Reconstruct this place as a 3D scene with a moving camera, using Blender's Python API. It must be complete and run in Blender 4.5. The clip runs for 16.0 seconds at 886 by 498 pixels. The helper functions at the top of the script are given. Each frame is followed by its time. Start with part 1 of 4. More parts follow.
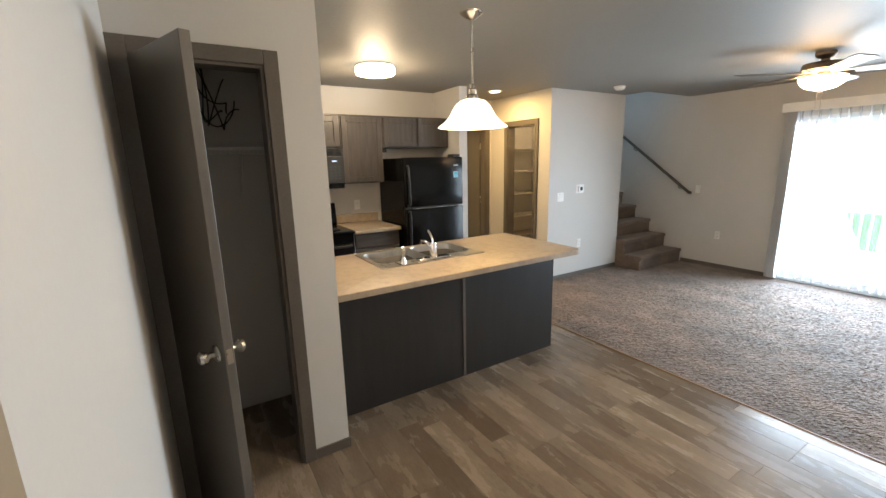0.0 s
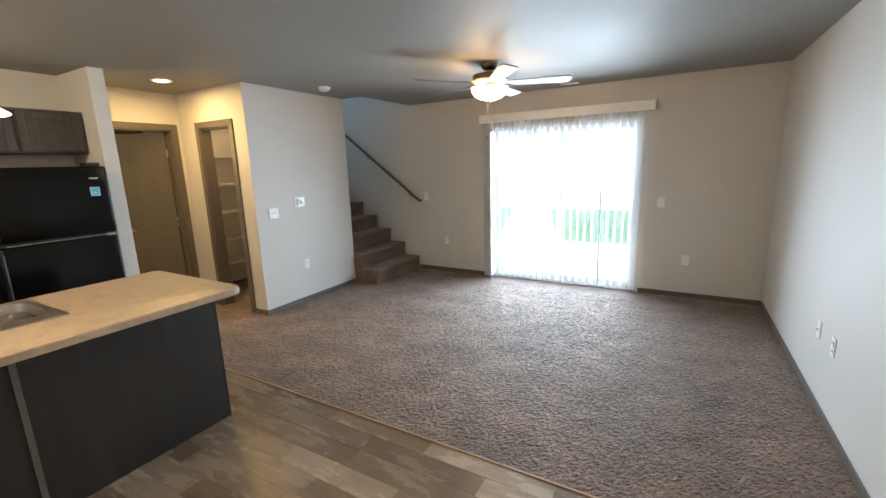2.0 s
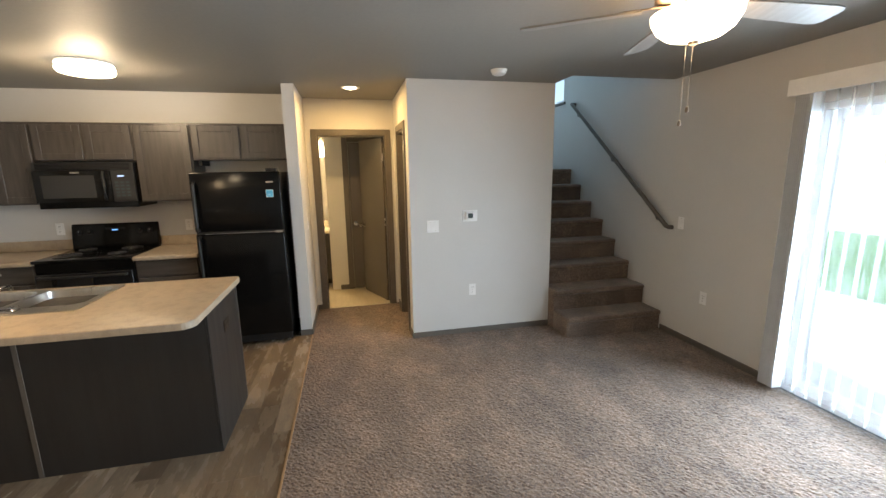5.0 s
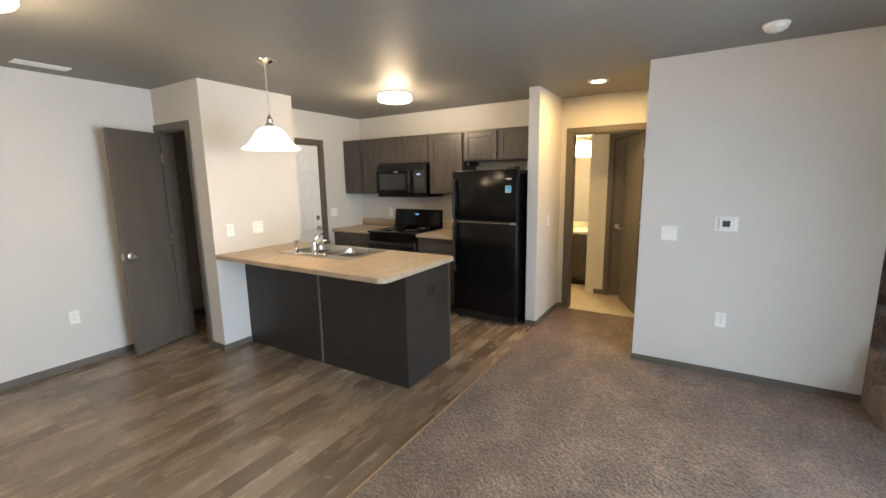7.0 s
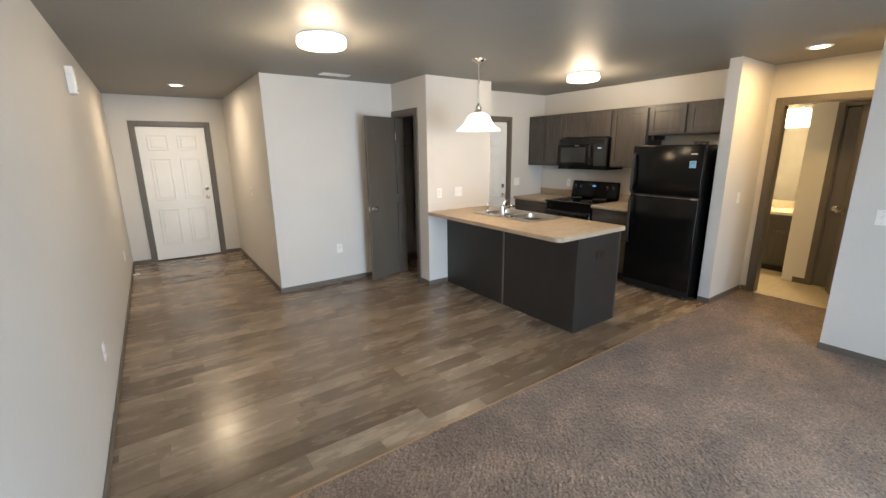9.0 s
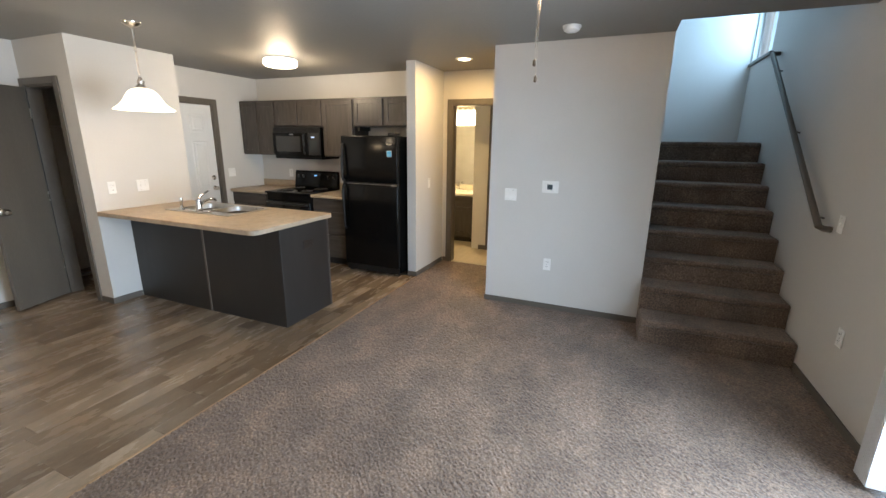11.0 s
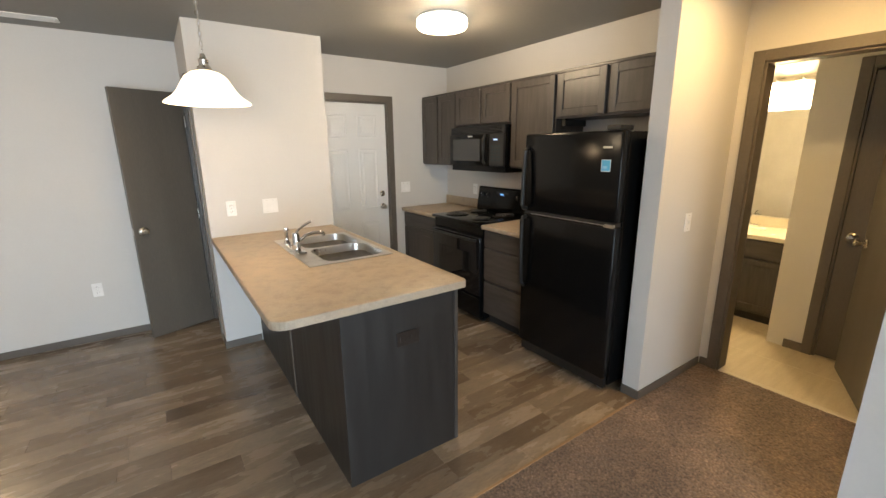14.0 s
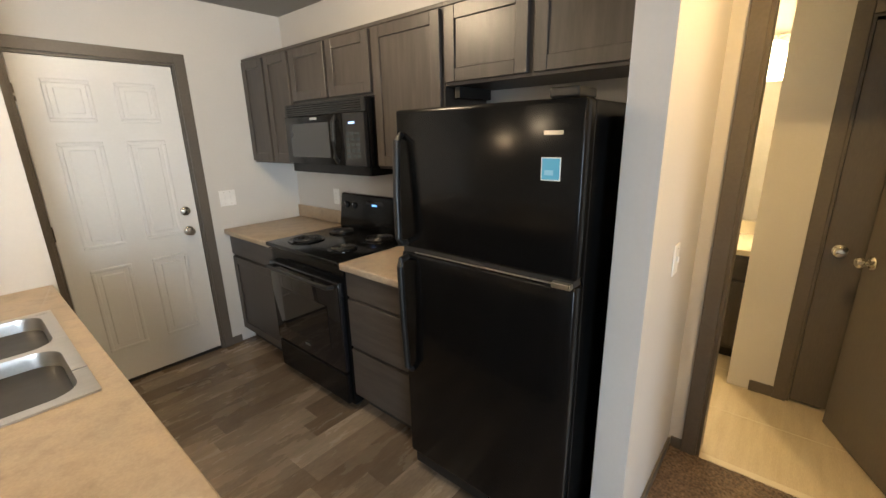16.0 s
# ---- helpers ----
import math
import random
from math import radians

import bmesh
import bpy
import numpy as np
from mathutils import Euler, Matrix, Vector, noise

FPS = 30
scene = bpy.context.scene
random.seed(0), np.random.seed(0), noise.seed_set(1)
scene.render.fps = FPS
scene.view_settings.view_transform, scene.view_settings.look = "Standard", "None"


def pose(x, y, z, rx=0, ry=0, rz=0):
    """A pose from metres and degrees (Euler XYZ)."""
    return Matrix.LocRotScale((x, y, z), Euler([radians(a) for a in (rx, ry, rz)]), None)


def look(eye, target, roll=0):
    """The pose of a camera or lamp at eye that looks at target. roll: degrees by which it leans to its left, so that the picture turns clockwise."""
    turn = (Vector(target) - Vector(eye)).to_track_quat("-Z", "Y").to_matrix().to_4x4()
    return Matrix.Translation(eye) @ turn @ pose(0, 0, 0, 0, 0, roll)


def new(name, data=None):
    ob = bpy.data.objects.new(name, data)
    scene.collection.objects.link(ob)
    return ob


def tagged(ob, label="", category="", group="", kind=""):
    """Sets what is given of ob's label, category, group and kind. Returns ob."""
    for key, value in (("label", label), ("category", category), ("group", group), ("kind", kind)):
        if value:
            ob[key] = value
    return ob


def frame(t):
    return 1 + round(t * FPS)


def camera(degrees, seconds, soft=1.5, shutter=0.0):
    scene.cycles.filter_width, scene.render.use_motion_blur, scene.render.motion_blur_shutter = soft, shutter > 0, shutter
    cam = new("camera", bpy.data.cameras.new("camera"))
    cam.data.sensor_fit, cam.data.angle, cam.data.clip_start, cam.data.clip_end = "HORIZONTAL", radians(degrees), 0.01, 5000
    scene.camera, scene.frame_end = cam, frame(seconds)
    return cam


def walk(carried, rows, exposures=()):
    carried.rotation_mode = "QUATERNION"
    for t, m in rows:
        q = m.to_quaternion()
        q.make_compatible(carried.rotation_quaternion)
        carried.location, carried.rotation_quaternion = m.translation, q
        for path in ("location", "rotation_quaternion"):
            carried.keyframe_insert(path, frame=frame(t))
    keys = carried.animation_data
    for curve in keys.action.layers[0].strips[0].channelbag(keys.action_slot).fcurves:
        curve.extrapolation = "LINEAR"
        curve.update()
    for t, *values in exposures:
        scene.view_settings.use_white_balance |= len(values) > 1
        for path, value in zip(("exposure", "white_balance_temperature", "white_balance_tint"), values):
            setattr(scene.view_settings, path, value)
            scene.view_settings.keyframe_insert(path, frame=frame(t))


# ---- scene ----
cam = camera(94.1, 16.0)
PATH = [
    (0, (0.659, 0.521, 1.614), (-1.003, 1.551, 1.193), -1.3),
    (0.5, (0.684, 0.689, 1.612), (-0.808, 1.942, 1.160), -1.5),
    (1, (0.619, 0.973, 1.612), (-0.631, 2.467, 1.159), -2.5),
    (1.5, (0.654, 1.312, 1.578), (-0.41, 2.945, 1.13), -2.5),
    (2, (0.754, 1.66, 1.577), (-0.222, 3.359, 1.176), -1.8),
    (2.5, (0.812, 2.094, 1.582), (-0.172, 3.792, 1.198), -1.2),
    (3, (0.875, 2.486, 1.612), (-0.213, 4.121, 1.232), -0.9),
    (3.5, (0.856, 2.813, 1.588), (-0.44, 4.295, 1.236), -0.9),
    (4, (0.792, 3.247, 1.589), (-0.763, 4.453, 1.229), -0.9),
    (4.5, (0.749, 3.56, 1.629), (-1.03, 4.393, 1.25), -0.9),
    (4.7, (0.744, 3.694, 1.639), (-1.103, 4.364, 1.262), -0.9),
    (6.8, (0.621, 4.783, 1.554), (-1.14, 3.898, 1.212), -1.0),
    (7, (0.614, 4.834, 1.554), (-1.066, 3.8, 1.224), -0.9),
    (7.5, (0.779, 5.038, 1.605), (-0.639, 3.673, 1.255), -0.4),
    (8, (0.997, 5.105, 1.648), (-0.152, 3.51, 1.281), -0.5),
    (8.5, (1.223, 5.158, 1.633), (0.191, 3.494, 1.227), -0.8),
    (9, (1.199, 5.242, 1.619), (0.088, 3.644, 1.155), -0.7),
    (9.5, (1.118, 5.45, 1.551), (-0.214, 4.047, 1.045), -0.3),
    (10, (1.098, 5.616, 1.57), (-0.506, 4.563, 1.005), 0.1),
    (12.3, (-0.04, 5.469, 1.587), (-1.865, 4.8, 1.115), 0.6),
    (12.5, (-0.203, 5.383, 1.574), (-1.979, 4.593, 1.102), 0.7),
    (13, (-0.544, 5.176, 1.574), (-2.119, 4.052, 1.07), 0.5),
    (13.5, (-0.888, 5.0, 1.585), (-2.214, 3.588, 1.089), 0.0),
    (14, (-1.157, 4.677, 1.561), (-2.254, 3.074, 1.086), -0.6),
    (14.5, (-1.438, 4.4, 1.543), (-2.267, 2.637, 1.091), -0.9),
    (15, (-1.715, 4.192, 1.57), (-2.577, 2.459, 1.068), 0.1),
    (15.5, (-1.969, 3.894, 1.548), (-3.167, 2.374, 1.046), 0.4),
    (16, (-2.19, 3.749, 1.558), (-3.652, 2.493, 1.022), -1.3),
]
EXPOSURES = [(0.0, 0.98, 6550, 10), (0.5, 0.96, 6350, 10), (1.5, 0.86, 6350, 10), (2.5, 0.77, 6600, 10), (3.5, 0.82, 6600, 10), (4.5, 0.78, 6650, 10), (7.0, 0.92, 6500, 10), (7.5, 0.86, 6600, 10),
             (8.5, 0.88, 6300, 10), (9.5, 0.80, 6250, 10), (10.0, 0.83, 5950, 10), (12.5, 0.77, 6650, 10), (13.0, 0.77, 6350, 10), (13.5, 0.68, 6700, 10), (14.5, 0.83, 6400, 10), (15.0, 0.80, 6500, 10), (15.5, 0.67, 6750, 10), (16.0, 0.94, 6500, 10)]
walk(cam, [(t, look(eye, target, roll)) for t, eye, target, roll in PATH], EXPOSURES)

# ---- light ----
world = bpy.data.worlds.new("world")
scene.world = world
world.use_nodes = True
wn = world.node_tree
sky = wn.nodes.new("ShaderNodeTexSky")
sky.sky_type, sky.sun_disc = "NISHITA", False
sky.sun_elevation, sky.sun_rotation = radians(50), radians(20)
wn.links.new(sky.outputs[0], wn.nodes["Background"].inputs[0])
wn.nodes["Background"].inputs[1].default_value = 0.15


def lamp(name, kind, m, power, colour, size=0.1, size_y=None):
    data = bpy.data.lights.new(name, kind)
    data.energy, data.color = power, colour
    if kind == "AREA":
        data.size = size
        if size_y:
            data.shape, data.size_y = "RECTANGLE", size_y
    elif kind == "SUN":
        data.angle = size
    else:
        data.shadow_soft_size = size
    ob = new(name, data)
    ob.matrix_world = m
    return ob


WARM = (1.0, 0.70, 0.40)
NEUT = (1.0, 0.765, 0.49)
DAY = (0.68, 0.84, 1.0)
lamp("sun", "SUN", look((0, 0, 10), (-6, 1.2, 2)), 5.0, (1, 0.95, 0.88), radians(0.6))
for k in range(6):   # the sky's light comes down through the patio door
    z = 0.24 + 0.316 * k
    lamp("slider_daylight", "AREA", look((-0.58, 6.938, z), (-0.58, 5.948, z - 0.16)), 12.8, DAY, 1.75, 0.30).data.spread = radians(135)
lamp("stair_window_daylight", "AREA", look((-5.24, 6.98, 3.13), (-5.24, 0, 2.9)), 14, (0.42, 0.72, 1.0), 0.65, 1.0)
lamp("dining_lamp", "POINT", pose(0.04, 2.06, 2.28), 18.5, NEUT, 0.12)
lamp("kitchen_lamp", "POINT", pose(-2.94, 2.09, 2.28), 20.5, NEUT, 0.12)
lamp("pendant_bulb", "POINT", pose(-1.447, 2.057, 1.80), 6, WARM, 0.05)
lamp("hall_lamp", "AREA", pose(-3.59, 3.97, 2.42), 11.5, (1.0, 0.63, 0.23), 0.13)
lamp("entry_lamp", "AREA", pose(0.79, -1.03, 2.42), 13, NEUT, 0.13)
for k in range(3):
    lamp("fan_bulb", "POINT", pose(-0.80 + 0.125 * math.cos(1.2 + k * 2.094), 5.30 + 0.125 * math.sin(1.2 + k * 2.094), 2.250), 4.0, (1.0, 0.58, 0.24), 0.02)
lamp("fan_bowl_light", "POINT", pose(-0.80, 5.30, 2.10), 2, WARM, 0.08)
lamp("bath_lamp", "POINT", pose(-5.70, 3.20, 1.97), 31, (1.0, 0.71, 0.30), 0.05)
lamp("pantry_lamp", "POINT", pose(-3.75, 5.1, 2.32), 9, (1.0, 0.70, 0.36), 0.05)

# ---- materials ----


def node_mat(name, rough=0.5, metal=0.0, spec=0.5):
    m = bpy.data.materials.new(name)
    m.use_nodes = True
    b = m.node_tree.nodes["Principled BSDF"]
    b.inputs["Roughness"].default_value = rough
    b.inputs["Metallic"].default_value = metal
    b.inputs["Specular IOR Level"].default_value = spec
    return m, m.node_tree, b


def coords(t, scale=(1, 1, 1)):
    c = t.nodes.new("ShaderNodeTexCoord")
    mp = t.nodes.new("ShaderNodeMapping")
    mp.inputs["Scale"].default_value = scale
    t.links.new(c.outputs["Object"], mp.inputs[0])
    return mp.outputs[0]


def noise_tex(t, vec, scale, detail=3.0, rough=0.55):
    n = t.nodes.new("ShaderNodeTexNoise")
    n.inputs["Scale"].default_value = scale
    n.inputs["Detail"].default_value = detail
    n.inputs["Roughness"].default_value = rough
    t.links.new(vec, n.inputs["Vector"])
    return n.outputs[0]


def ramp(t, fac, stops):
    r = t.nodes.new("ShaderNodeValToRGB")
    e = r.color_ramp.elements
    e[0].position, e[0].color = stops[0][0], (*stops[0][1], 1)
    e[1].position, e[1].color = stops[-1][0], (*stops[-1][1], 1)
    for p, c in stops[1:-1]:
        x = e.new(p)
        x.color = (*c, 1)
    t.links.new(fac, r.inputs[0])
    return r.outputs[0]


def mix(t, fac, a, b, mode="MIX"):
    n = t.nodes.new("ShaderNodeMix")
    n.data_type, n.blend_type = "RGBA", mode
    for sock, v in ((n.inputs[0], fac), (n.inputs[6], a), (n.inputs[7], b)):
        if isinstance(v, (int, float)):
            sock.default_value = v
        elif isinstance(v, tuple):
            sock.default_value = (*v, 1)
        else:
            t.links.new(v, sock)
    return n.outputs[2]


def bump(t, b, height, strength=0.2, dist=0.002):
    n = t.nodes.new("ShaderNodeBump")
    n.inputs["Strength"].default_value = strength
    n.inputs["Distance"].default_value = dist
    t.links.new(height, n.inputs["Height"])
    t.links.new(n.outputs[0], b.inputs["Normal"])


def surface(name, a, c, scale=3.0, rough=0.5, metal=0.0, grain=120.0, strength=0.08, dist=0.001, stretch=(1, 1, 1), spec=0.5, speck=0.86):
    """Two tones mottled at a large scale, fine grain on top, and fine relief."""
    m, t, b = node_mat(name, rough, metal, spec)
    v = coords(t, stretch)
    big = noise_tex(t, v, scale, 4.0)
    fine = noise_tex(t, v, grain, 3.0)
    col = ramp(t, big, [(0.3, a), (0.7, c)])
    g = ramp(t, fine, [(0.3, (speck, speck, speck)), (0.7, (1.0, 1.0, 1.0))])
    t.links.new(mix(t, 1.0, col, g, "MULTIPLY"), b.inputs["Base Color"])
    r = ramp(t, big, [(0.3, (rough * 0.88,) * 3), (0.7, (min(1, rough * 1.12),) * 3)])
    t.links.new(r, b.inputs["Roughness"])
    bump(t, b, fine, strength, dist)
    return m


def plain(name, c, rough=0.5, metal=0.0, spec=0.5):
    k = tuple(x * 0.9 for x in c)
    return surface(name, k, c, 6.0, rough, metal, 60.0, 0.02, 0.0005, spec=spec, speck=0.96)


def glow(name, colour, strength):
    m, t, b = node_mat(name, 0.4)
    b.inputs["Base Color"].default_value = (0.9, 0.88, 0.84, 1)
    b.inputs["Emission Color"].default_value = (*colour, 1)
    b.inputs["Emission Strength"].default_value = strength
    return m


M = {}
M["wall"] = surface("wall_paint", (0.60, 0.58, 0.55), (0.635, 0.615, 0.585), 1.2, 0.6, 0, 75.0, 0.08, 0.001, speck=0.975)
# off-white ceiling, its base colour darkened to grey in place of dimmer light
M["ceiling"] = surface("dimmed_ceiling_paint", (0.255, 0.247, 0.226), (0.295, 0.285, 0.262), 1.5, 0.6, 0, 45.0, 0.25, 0.003, speck=0.95)
M["trim"] = surface("taupe_trim_paint", (0.115, 0.098, 0.08), (0.135, 0.117, 0.098), 4.0, 0.42, 0, 80.0, 0.06)
M["door"] = surface("taupe_door_paint", (0.11, 0.095, 0.078), (0.13, 0.113, 0.093), 2.0, 0.38, 0, 70.0, 0.06, 0.001, (3, 3, 0.4))
M["white_door"] = surface("white_door_paint", (0.74, 0.74, 0.73), (0.80, 0.80, 0.79), 2.0, 0.35, 0, 60.0, 0.03, speck=0.97)
M["cabinet"] = surface("dark_stained_wood", (0.044, 0.037, 0.032), (0.078, 0.067, 0.059), 7.0, 0.36, 0, 55.0, 0.10, 0.001, (5, 5, 0.5))
M["cabinet_h"] = surface("dark_stained_wood_flat_grain", (0.044, 0.037, 0.032), (0.078, 0.067, 0.059), 7.0, 0.36, 0, 55.0, 0.10, 0.001, (5, 0.5, 5))
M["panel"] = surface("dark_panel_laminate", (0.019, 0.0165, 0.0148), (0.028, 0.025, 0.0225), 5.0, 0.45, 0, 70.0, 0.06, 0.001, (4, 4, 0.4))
M["black"] = surface("black_gloss_enamel", (0.004, 0.004, 0.004), (0.006, 0.006, 0.006), 2.0, 0.17, 0, 160.0, 0.04, 0.0004, spec=0.2)
M["black_matt"] = plain("black_plastic", (0.012, 0.012, 0.012), 0.4)
M["black_glass"] = plain("black_glass", (0.008, 0.008, 0.009), 0.04)
M["chrome"] = plain("chrome", (0.85, 0.85, 0.85), 0.08, 1.0)
M["nickel"] = plain("brushed_nickel", (0.62, 0.58, 0.52), 0.28, 1.0)
M["steel"] = surface("stainless_steel", (0.54, 0.52, 0.49), (0.63, 0.61, 0.58), 3.0, 0.30, 1.0, 200.0, 0.03, 0.0004, (1, 12, 1))
M["white"] = plain("white_plastic", (0.90, 0.89, 0.87), 0.3)
M["vinyl"] = plain("white_vinyl", (0.80, 0.81, 0.82), 0.35)
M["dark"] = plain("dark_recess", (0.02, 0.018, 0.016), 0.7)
M["screen"] = plain("grey_display", (0.06, 0.075, 0.08), 0.15)
M["blue"] = plain("light_blue_label", (0.10, 0.45, 0.68), 0.4)
M["orange"] = plain("wooden_strip", (0.36, 0.22, 0.11), 0.4)
M["shade"] = glow("lit_frosted_shade", (1.0, 0.80, 0.55), 1.6)
M["drum"] = glow("lit_acrylic_drum", (1.0, 0.86, 0.66), 4.0)
M["bulb"] = glow("lit_lens", (1.0, 0.84, 0.60), 8.0)
M["bowl"] = glow("lit_frosted_bowl", (1.0, 0.82, 0.55), 4.0)
M["globe"] = glow("lit_bath_shade", (1.0, 0.84, 0.58), 6.0)


def make_counter():
    m, t, b = node_mat("stone_look_laminate", 0.42)
    v = coords(t)
    w = noise_tex(t, v, 2.2, 6.0, 0.65)
    x = noise_tex(t, v, 14.0, 6.0, 0.7)
    f = noise_tex(t, v, 150.0, 2.0)
    c = ramp(t, w, [(0.3, (0.375, 0.288, 0.200)), (0.5, (0.43, 0.342, 0.245)), (0.72, (0.375, 0.318, 0.250))])
    d = ramp(t, x, [(0.33, (0.80, 0.79, 0.80)), (0.5, (0.98, 0.98, 0.98)), (0.7, (1.08, 1.06, 1.02))])
    e = ramp(t, f, [(0.35, (0.9, 0.9, 0.9)), (0.65, (1, 1, 1))])
    t.links.new(mix(t, 1.0, mix(t, 1.0, c, d, "MULTIPLY"), e, "MULTIPLY"), b.inputs["Base Color"])
    bump(t, b, f, 0.04, 0.0004)
    return m


def make_plank():
    m, t, b = node_mat("vinyl_plank", 0.32)
    v = coords(t, (1.0, 3.6, 1.0))
    oi = t.nodes.new("ShaderNodeObjectInfo")
    off = t.nodes.new("ShaderNodeVectorMath")
    off.operation = "MULTIPLY_ADD"
    t.links.new(oi.outputs["Random"], off.inputs[0])
    off.inputs[1].default_value = (37.0, 91.0, 13.0)
    t.links.new(v, off.inputs[2])
    tone = ramp(t, oi.outputs["Random"], [(0.0, (0.140, 0.102, 0.069)), (0.3, (0.185, 0.139, 0.096)), (0.7, (0.245, 0.188, 0.134)), (1.0, (0.325, 0.258, 0.19))])
    grain = noise_tex(t, off.outputs[0], 3.0, 6.0, 0.6)
    fine = noise_tex(t, off.outputs[0], 30.0, 4.0, 0.6)
    g = ramp(t, grain, [(0.28, (0.74, 0.73, 0.72)), (0.5, (0.97, 0.97, 0.97)), (0.72, (1.20, 1.19, 1.17))])
    h = ramp(t, fine, [(0.3, (0.84, 0.84, 0.84)), (0.65, (1.05, 1.05, 1.05))])
    t.links.new(mix(t, 1.0, mix(t, 1.0, tone, g, "MULTIPLY"), h, "MULTIPLY"), b.inputs["Base Color"])
    r = ramp(t, grain, [(0.3, (0.21,) * 3), (0.7, (0.31,) * 3)])
    t.links.new(r, b.inputs["Roughness"])
    bump(t, b, fine, 0.10, 0.0006)
    return m


def make_carpet(name, dark, light):
    m, t, b = node_mat(name, 0.72, 0, 0.30)
    v = coords(t)
    big = noise_tex(t, v, 1.6, 4.0, 0.6)
    tuft = noise_tex(t, v, 85.0, 2.0, 0.6)
    fine = noise_tex(t, v, 260.0, 2.0)
    c = ramp(t, tuft, [(0.3, dark), (0.55, tuple((p + q) / 2 for p, q in zip(dark, light))), (0.72, light)])
    g = ramp(t, big, [(0.32, (0.72, 0.70, 0.69)), (0.5, (0.98, 0.97, 0.96)), (0.68, (1.18, 1.17, 1.16))])
    nap = noise_tex(t, coords(t, (1.0, 1.5, 1.0)), 2.7, 5.0, 0.62)   # pile brushed this way and that
    g = mix(t, 1.0, g, ramp(t, nap, [(0.40, (0.82, 0.81, 0.80)), (0.52, (0.96, 0.96, 0.96)), (0.58, (1.16, 1.15, 1.14))]), "MULTIPLY")
    t.links.new(mix(t, 1.0, c, g, "MULTIPLY"), b.inputs["Base Color"])
    b.inputs["Sheen Weight"].default_value = 0.18
    b.inputs["Sheen Roughness"].default_value = 0.6
    bump(t, b, mix(t, 0.4, tuft, fine), 0.6, 0.005)
    return m


def make_glass(name, rough=0.0):
    m, t, b = node_mat(name, rough)
    b.inputs["Transmission Weight"].default_value = 1.0
    b.inputs["IOR"].default_value = 1.05
    b.inputs["Base Color"].default_value = (0.97, 0.99, 0.98, 1)
    return m


M["counter"] = make_counter()
M["plank"] = make_plank()
M["carpet"] = make_carpet("taupe_frieze_carpet", (0.070, 0.045, 0.030), (0.292, 0.208, 0.152))
M["glass"] = make_glass("clear_glass")
M["grass"] = surface("mown_grass", (0.05, 0.14, 0.04), (0.09, 0.21, 0.07), 0.8, 0.9, 0, 40.0, 0.5, 0.02)
M["concrete"] = surface("pale_concrete", (0.58, 0.57, 0.55), (0.66, 0.65, 0.63), 1.5, 0.85, 0, 60.0, 0.2, 0.002)
M["mirror"] = plain("mirror_silver", (0.9, 0.9, 0.9), 0.02, 1.0)
M["sheet"] = surface("beige_vinyl_sheet", (0.50, 0.42, 0.30), (0.60, 0.52, 0.39), 3.0, 0.4, 0, 40.0, 0.03, 0.0005, (1, 8, 1))
M["bath_top"] = plain("cultured_marble", (0.72, 0.66, 0.54), 0.25)

# ---- building blocks ----


def box(bm, x0, y0, z0, x1, y1, z1, bevel=0.0, seg=2):
    r = bmesh.ops.create_cube(bm, size=1.0)
    vs = r["verts"]
    bmesh.ops.transform(bm, matrix=Matrix.LocRotScale(((x0 + x1) / 2, (y0 + y1) / 2, (z0 + z1) / 2), None, (abs(x1 - x0), abs(y1 - y0), abs(z1 - z0))), verts=vs)
    if bevel > 0:
        es = list({e for v in vs for e in v.link_edges})
        bmesh.ops.bevel(bm, geom=es, offset=bevel, segments=seg, affect="EDGES", profile=0.5)
    return bm


def cyl(bm, m, r1, r2, depth, n=24):
    """A capped cone along local z, from 0 to depth."""
    bmesh.ops.create_cone(bm, cap_ends=True, segments=n, radius1=r1, radius2=r2, depth=depth, matrix=m @ Matrix.Translation((0, 0, depth / 2)))
    return bm


def lathe(bm, profile, m=None, n=40):
    """Turns (radius, z) pairs round z."""
    m = m or Matrix.Identity(4)
    rings = []
    for r, z in profile:
        rings.append([bm.verts.new(m @ Vector((r * math.cos(2 * math.pi * i / n), r * math.sin(2 * math.pi * i / n), z))) for i in range(n)])
    for a, c in zip(rings, rings[1:]):
        for i in range(n):
            j = (i + 1) % n
            bm.faces.new((a[i], a[j], c[j], c[i]))
    return bm


def tube(bm, pts, r, n=10):
    """A round bar along points."""
    pts = [Vector(p) for p in pts]
    rings = []
    for i, p in enumerate(pts):
        d = (pts[min(i + 1, len(pts) - 1)] - pts[max(i - 1, 0)]).normalized()
        up = Vector((0, 0, 1)) if abs(d.z) < 0.95 else Vector((0, 1, 0))
        u = d.cross(up).normalized()
        w = d.cross(u)
        rings.append([bm.verts.new(p + u * r * math.cos(2 * math.pi * k / n) + w * r * math.sin(2 * math.pi * k / n)) for k in range(n)])
    for a, c in zip(rings, rings[1:]):
        for k in range(n):
            bm.faces.new((a[k], a[(k + 1) % n], c[(k + 1) % n], c[k]))
    bm.faces.new(rings[0])
    bm.faces.new(rings[-1])
    return bm


def finish(name, bm, mat, smooth=False):
    bmesh.ops.recalc_face_normals(bm, faces=bm.faces)
    me = bpy.data.meshes.new(name)
    bm.to_mesh(me)
    bm.free()
    me.materials.append(M[mat])
    if smooth:
        for p in me.polygons:
            p.use_smooth = True
        me.set_sharp_from_angle(angle=radians(35))
    return new(name, me)


